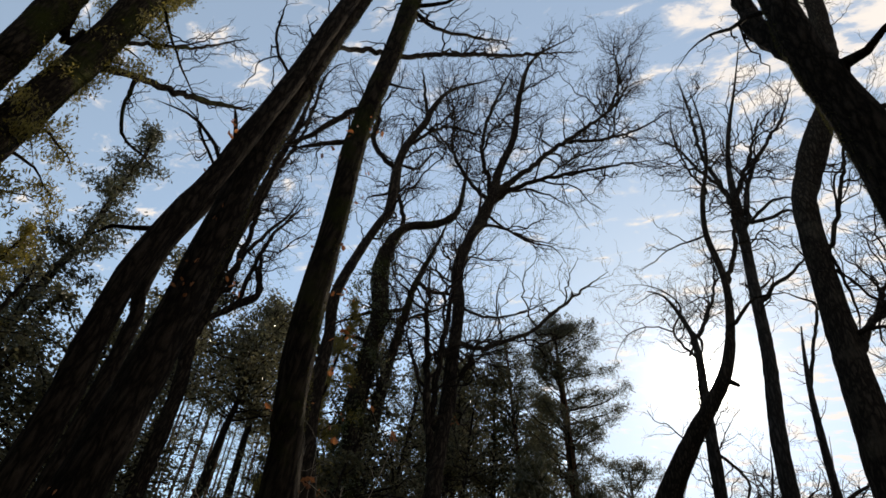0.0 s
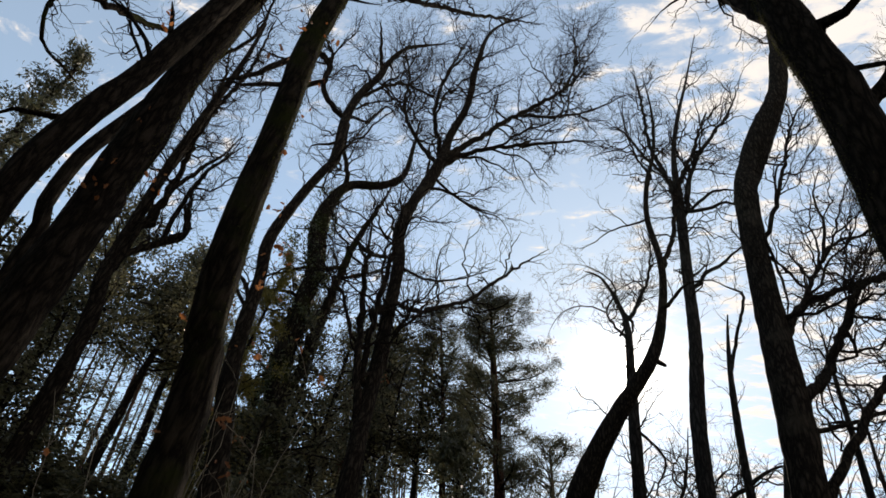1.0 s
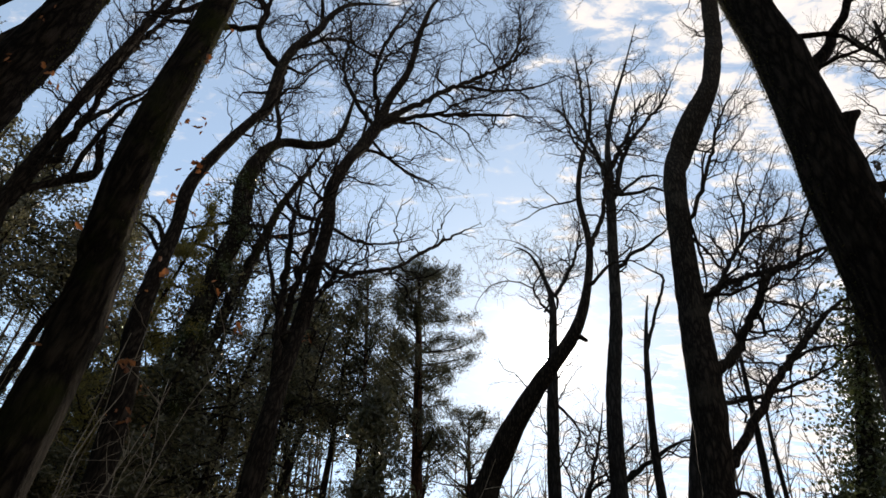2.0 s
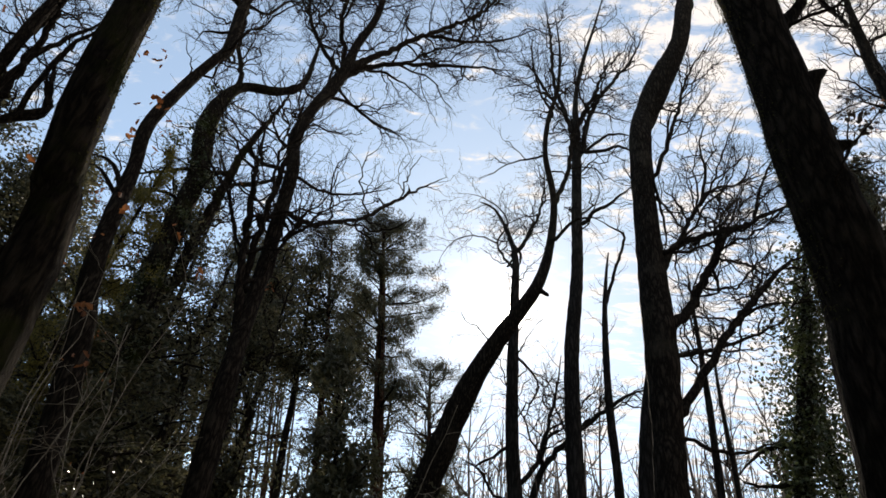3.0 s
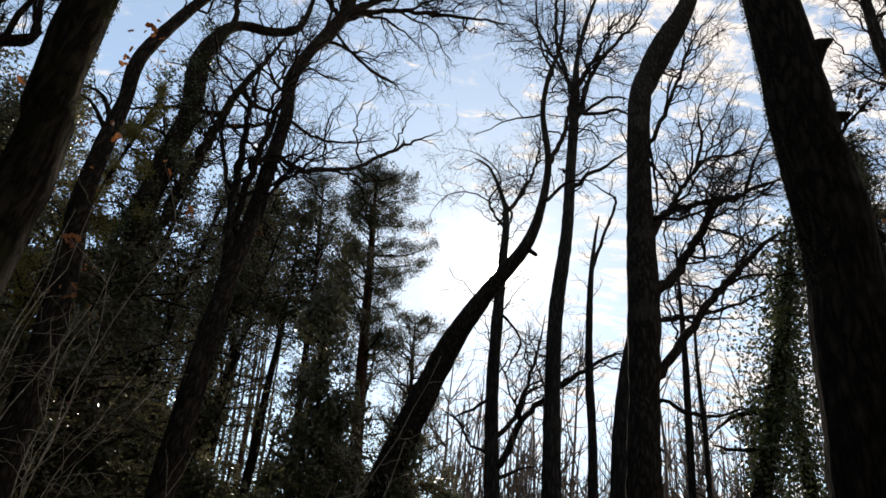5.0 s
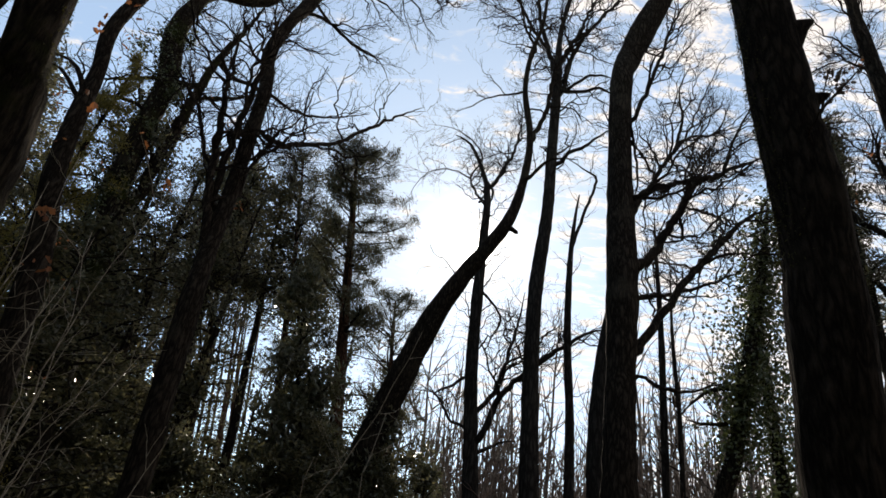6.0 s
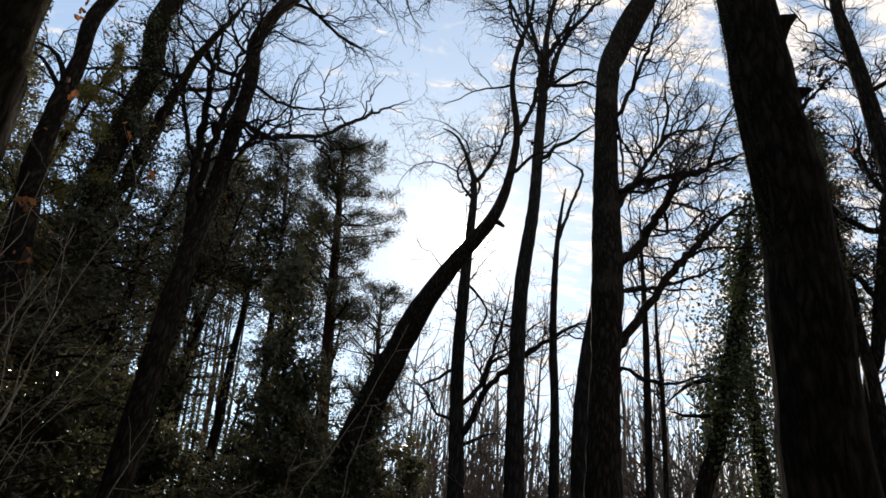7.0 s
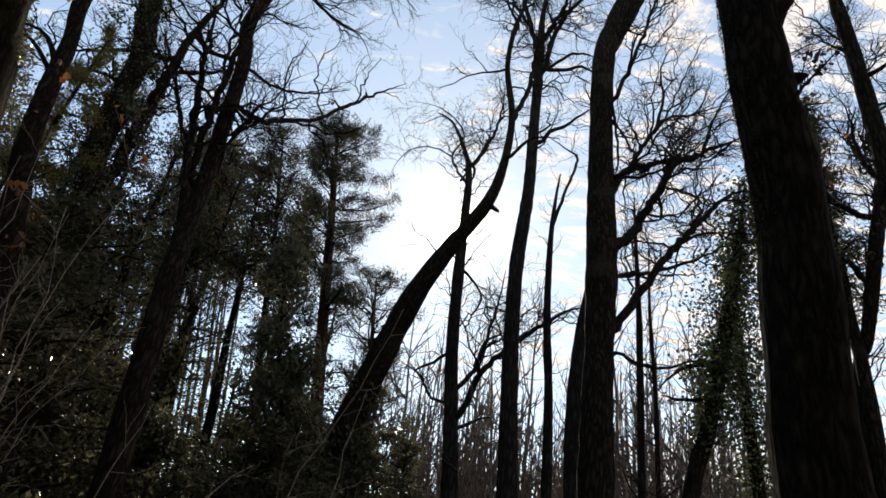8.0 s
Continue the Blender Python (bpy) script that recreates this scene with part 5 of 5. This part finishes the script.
def pine(name, label, seed, ctrl, crown, reach, right=1.0, left=1.0, needle=0.15, tufts=5):
    """A pine: bare stem, a ragged crown of level boughs with tufts of needles."""
    rng, rs = random.Random(seed), np.random.RandomState(seed)
    tree = tagged(new(name), label, "tree", "pines")
    root = ctrl[0]
    tree.location = (root[0], root[1], 0)
    line = spline(np.asarray(ctrl) - np.array([root[0], root[1], 0, 0]), 0.3)
    stem, boughs, leaves = Mesh(), Mesh(), Mesh()
    stem.tube(line[:, :3], line[:, 3], 10, 0.05, rng)
    top = line[-1, 2]
    tips = []
    n = int((top - crown) * 11)
    for k in range(n):
        f = ((k + rng.random()) / n) ** 0.8
        z = crown + (top - crown) * f
        i = min(len(line) - 1, int(np.searchsorted(line[:, 2], z)))
        a = rng.uniform(0, 2 * math.pi)
        w = reach * (1.02 - f) ** 0.4 * rng.uniform(0.4, 1.15) * (0.3 + 0.7 * min(1, f * 1.7))
        w *= right if math.cos(a) > 0 else left
        bp, br = crooked(rng, line[i, :3], (math.cos(a), math.sin(a), rng.uniform(0.1, 0.8)), w, 0.012 + 0.012 * w, 0.006, 0.16, 0.05, 8)
        boughs.tube(bp, br, 4)
        for j in range(4, 9):
            for _ in range(3 if j > 5 else 1):
                a2 = rng.uniform(0, 2 * math.pi)
                cp, cr = crooked(rng, bp[j], (math.cos(a2), math.sin(a2), rng.uniform(-0.1, 0.6)), rng.uniform(0.15, 0.45), 0.007, 0.004, 0.2, 0.05, 3)
                boughs.tube(cp, cr, 3)
                tips.extend(cp[1:])
        tips.append(bp[-1])
    leaves.leaves(leafy_cloud(rs, tips, tufts, 0.085), needle, rs, 0.13, 0.2)
    part("trunk", stem, BARK_PINE, tree, "reddish flaking pine bark")
    part("branchwork", boughs, TWIG, tree, kind="stuff")
    part("needle_foliage", leaves, NEEDLE, tree, "grey-green needle tufts", False, "stuff")
    return tree


pine("pine_tree", "tall pine with a ragged crown of needle tufts", 61, [(-1.5, 14.9, -0.1, 0.19), (-2.3, 14.82, 4.4, 0.165), (-2.75, 14.75, 7.2, 0.145), (-3.23, 14.65, 10.5, 0.11), (-3.51, 14.58, 12.4, 0.07), (-3.68, 14.54, 13.5, 0.025)], 6.9, 2.95, 1.0, 0.95, needle=0.13, tufts=17)
pine("pine_tree", "pine with a thin lower crown in the haze", 62, [(-1.0, 19.5, -0.1, 0.15), (-1.6, 19.5, 6, 0.12), (-2.2, 19.5, 11.4, 0.03)], 4.2, 2.9)
pine("pine_tree", "slim pine between darker evergreens", 63, [(-3.4, 16.8, -0.1, 0.12), (-4.6, 16.4, 7, 0.10), (-5.02, 16.24, 10.0, 0.08), (-5.3, 16.15, 11.6, 0.06), (-5.8, 15.98, 14.4, 0.025)], 6.0, 2.4)
pine("pine_tree", "slim pine between darker evergreens", 64, [(-7.4, 17.0, -0.1, 0.16), (-8.2, 17.0, 7, 0.13), (-9.1, 16.9, 14.0, 0.03)], 7.0, 2.5)

# ---- the wood beyond ----
def thicket_meshes(seed, h):
    """A thin far tree: stem and twiggy crown."""
    rg = random.Random(seed)
    stem, crown = Mesh(), Mesh()
    sp, sr = crooked(rg, (0, 0, -0.1), (rg.uniform(-0.1, 0.1), rg.uniform(-0.1, 0.1), 1), h, 0.03 + 0.006 * h, 0.01, 0.09, 0.2, 8)
    stem.tube(sp, sr, 6)
    sprout(crown, rg, sp, sr, 1, 1.2, 0.22 * h, 0.13, 0.11, 0.1, None, 1.0, 1.8)
    return stem.data("trunk", FAR_WOOD), crown.data("brushwood", FAR_WOOD)


def plantation_meshes(seed, h):
    """A straight plantation pine, bare below and needled at the top."""
    rg, rs = random.Random(seed), np.random.RandomState(seed)
    stem, boughs, crown = Mesh(), Mesh(), Mesh()
    sp, sr = crooked(rg, (0, 0, -0.1), (0, 0, 1), h, 0.12, 0.03, 0.015, 0.3, 8)
    stem.tube(sp, sr, 8)
    tips = []
    for _ in range(40):
        i = rg.randrange(4, 9)
        a = rg.uniform(0, 2 * math.pi)
        bp, br = crooked(rg, sp[i], (math.cos(a), math.sin(a), rg.uniform(-0.1, 0.5)), rg.uniform(0.5, 1.6), 0.016, 0.006, 0.15, 0.03, 4)
        boughs.tube(bp, br, 3)
        tips.extend(bp[2:])
    crown.leaves(leafy_cloud(rs, tips, 9, 0.13), 0.18, rs, 0.2)
    return stem.data("trunk", BARK_PINE), boughs.data("branchwork", TWIG), crown.data("needle_foliage", NEEDLE, False)


def stand(name, label, meshes, names, x, y, turn, size, group, lean=0.0):
    tree = tagged(new(name), label, "tree", group)
    tree.matrix_world = pose(x, y, 0, 0, lean, 0) @ pose(0, 0, 0, 0, 0, turn)
    tree.scale = (size, size, size)
    for nm, me in zip(names, meshes):
        ob = new(nm, me)
        ob.parent = tree
        if nm != "trunk":
            tagged(ob, kind="stuff")


rng = random.Random(71)
THICKET = [thicket_meshes(900 + k, 12.0 + 0.5 * k) for k in range(7)]
for k in range(96):
    az, d = (rng.uniform(-2, 48), rng.uniform(21, 44)) if k < 76 else (rng.uniform(3, 23), rng.uniform(24, 36))
    stand("woodland_tree", "thin leafless grey-brown woodland tree", THICKET[k % 7], ("trunk", "brushwood"),
          d * math.sin(radians(az)), d * math.cos(radians(az)), rng.uniform(0, 360), rng.uniform(0.8, 1.1) * (0.75 + d / 110), "trees of the wood beyond")
PLANTED = [plantation_meshes(950 + k, 15.0 + 0.6 * k) for k in range(4)]
for k in range(42):
    az = rng.uniform(-51, -38) if k < 18 else rng.uniform(-25, -15)
    d = rng.uniform(23, 34)
    stand("plantation_pine", "straight plantation pine with a thin needled top", PLANTED[k % 4], ("trunk", "branchwork", "needle_foliage"),
          d * math.sin(radians(az)), d * math.cos(radians(az)), rng.uniform(0, 360), rng.uniform(0.92, 1.06), "plantation pines", rng.uniform(-10, -7))
far = Mesh()
# the first 30 stand unseen behind the camera, added to block low sky light
for k in range(110):
    az = rng.uniform(75, 285) if k < 30 else rng.uniform(-75, 75)
    d = rng.uniform(23, 40) if k < 30 else rng.uniform(44, 66)
    h = rng.uniform(10, 15.5) * (0.75 + d / 110)
    sp, sr = crooked(rng, (d * math.sin(radians(az)), d * math.cos(radians(az)), -0.1), (rng.uniform(-0.1, 0.1), 0, 1), h, 0.025 + 0.0055 * h, 0.01, 0.09, 0.2, 8)
    far.tube(sp, sr, 5)
    sprout(far, rng, sp, sr, 0 if k < 30 else 1, 1.4 if k < 30 else 0.65, 0.24 * h, 0.16, 0.16, 0.16, None, 1.0, 2.6)
tagged(new("distant_woodland", far.data("distant_woodland", FAR_WOOD)), "grey-brown leafless wood ahead, with an unseen part added behind", "woodland", kind="stuff")


def hazel(x, y, seed, stems, tall, spread, bunches=()):
    """A bare shrub of thin arching stems."""
    rg = random.Random(seed)
    shrub = tagged(new("hazel_shrub"), "bare shrub of thin pale arching stems", "shrub")
    shrub.location = (x, y, 0)
    fine, lines = Mesh(), []
    for _ in range(stems):
        a = rg.uniform(0, 2 * math.pi)
        m = Mesh()
        h = tall * rg.uniform(0.7, 1.1)
        sp, sr = crooked(rg, (0.1 * math.cos(a), 0.1 * math.sin(a), -0.05), (spread * math.cos(a), spread * math.sin(a), 1), h, 0.010, 0.003, 0.11, -0.02, 14)
        m.tube(sp, sr, 6)
        part("stem", m, PALE, shrub)
        sprout(fine, rg, sp, sr, 1, 2.2, 0.7, 0.2, -0.03, 0.4)
        lines.extend(sp[4:])
    # a few withered leaves at the ends of long twigs
    dry, rs = Mesh(), np.random.RandomState(seed)
    for at, n in bunches:
        at = np.array(at) - np.array(shrub.location)
        root = min(lines, key=lambda p: np.linalg.norm(p - at) + max(0.0, p[2] - at[2]))
        sp, sr = crooked(rg, root, at - root, float(np.linalg.norm(at - root)), 0.006, 0.0026, 0.06, 0.0, 8)
        fine.tube(sp, sr, 4)
        dry.broad_leaves(sp[-1] + rs.normal(size=(n, 3)) * 0.035, 0.075, rs)
    part("brushwood", fine, PALE, shrub, "fine pale twigs", kind="stuff")
    if bunches:
        part("withered_foliage", dry, LEAF_DEAD, shrub, "withered orange leaves", False, "stuff")


hazel(-3.6, 4.6, 81, 3, 3.4, 0.3)
hazel(-4.6, 6.6, 82, 6, 5.0, 0.25)
hazel(-3.75, 5.1, 83, 5, 5.4, 0.14, (((-3.82, 4.60, 4.28), 7), ((-3.62, 4.76, 3.79), 3), ((-3.03, 5.03, 4.93), 4), ((-3.2, 4.4, 5.1), 2)))


# brushwood and young growth at the foot of the wood
def brush_meshes(seed, tall):
    """A broad bare bush of many thin reddish shoots."""
    rg = random.Random(seed)
    main, fine = Mesh(), Mesh()
    for _ in range(11):
        a = rg.uniform(0, 2 * math.pi)
        h = tall * rg.uniform(0.55, 1.1)
        sp, sr = crooked(rg, (0.15 * math.cos(a), 0.15 * math.sin(a), -0.05), (0.35 * math.cos(a), 0.35 * math.sin(a), 1), h, 0.022, 0.006, 0.1, 0.0, 9)
        main.tube(sp, sr, 5)
        sprout(fine, rg, sp, sr, 1, 1.7, 0.28 * h, 0.16, 0.03, 0.15, None, 1.0, 1.7)
    return main.data("underwood", BRUSH), fine.data("brushwood", BRUSH)


BRUSHES = [brush_meshes(700 + k, 5.6) for k in range(3)]
for k in range(17):
    az, d = 4.0 + 2.2 * k + rng.uniform(-0.6, 0.6), rng.uniform(15.5, 22.0)
    stand("bush", "bare reddish-brown bush of thin shoots", BRUSHES[k % 3], ("underwood", "brushwood"), d * math.sin(radians(az)), d * math.cos(radians(az)), rng.uniform(0, 360), rng.uniform(0.75, 1.25), "bushes at the foot of the wood")
for k in range(15):
    az, d = 1.0 + 1.7 * k + rng.uniform(-0.5, 0.5), rng.uniform(24.0, 33.0)
    stand("bush", "tall bare grey-brown bush of thin shoots", BRUSHES[k % 3], ("underwood", "brushwood"), d * math.sin(radians(az)), d * math.cos(radians(az)), rng.uniform(0, 360), rng.uniform(1.1, 1.6), "bushes at the foot of the wood")


def coppice_meshes(seed, tall):
    """A clump of straight thin poles from one foot, with few twigs."""
    rg = random.Random(seed)
    poles, fine = Mesh(), Mesh()
    for _ in range(13):
        a, out = rg.uniform(0, 2 * math.pi), rg.uniform(0.1, 1.6)
        sp, sr = crooked(rg, (out * math.cos(a), out * math.sin(a), -0.05), (rg.gauss(0, 0.05), rg.gauss(0, 0.05), 1), tall * rg.uniform(0.6, 1.1), rg.uniform(0.03, 0.055), 0.012, 0.035, 0.1, 6)
        poles.tube(sp, sr, 5)
        sprout(fine, rg, sp, sr, 0, 1.6, 0.16 * tall, 0.2, 0.14, 0.3, None, 1.0, 2.6)
    return poles.data("underwood", FAR_WOOD), fine.data("brushwood", FAR_WOOD)


COPPICE = [coppice_meshes(720 + k, 9.0) for k in range(4)]
for k in range(54):
    az, d = -1.0 + 0.6 * k + rng.uniform(-0.5, 0.5), rng.uniform(25.0, 42.0)
    stand("coppice_clump", "clump of thin straight grey-brown poles", COPPICE[k % 4], ("underwood", "brushwood"), d * math.sin(radians(az)), d * math.cos(radians(az)), rng.uniform(0, 360), rng.uniform(0.9, 1.5), "coppice of the wood beyond")

hazel(-3.0, 5.4, 83, 3, 3.7, 0.3)
hazel(-5.4, 6.3, 84, 5, 4.6, 0.3)

# young green growth at the foot of the hollies
YOUNG = evergreen_meshes(54, 2.6, 0.75, 0.05, 9, LEAF_YOUNG, droop=-0.02, narrow=0.25, bottom=0.05, boughs_per=16.0)
for x, y, turn, size in ((-3.75, 6.1, 0, 0.92), (-2.55, 6.6, 90, 0.92), (-4.3, 5.6, 200, 0.85)):
    evergreen("young_spruce", "small bright green young spruce", YOUNG, x, y, turn, size, 1.0, "young spruces")
hazel(-3.9, 5.2, 85, 3, 4.2, 0.25)
hazel(-1.6, 6.9, 86, 3, 4.4, 0.25)
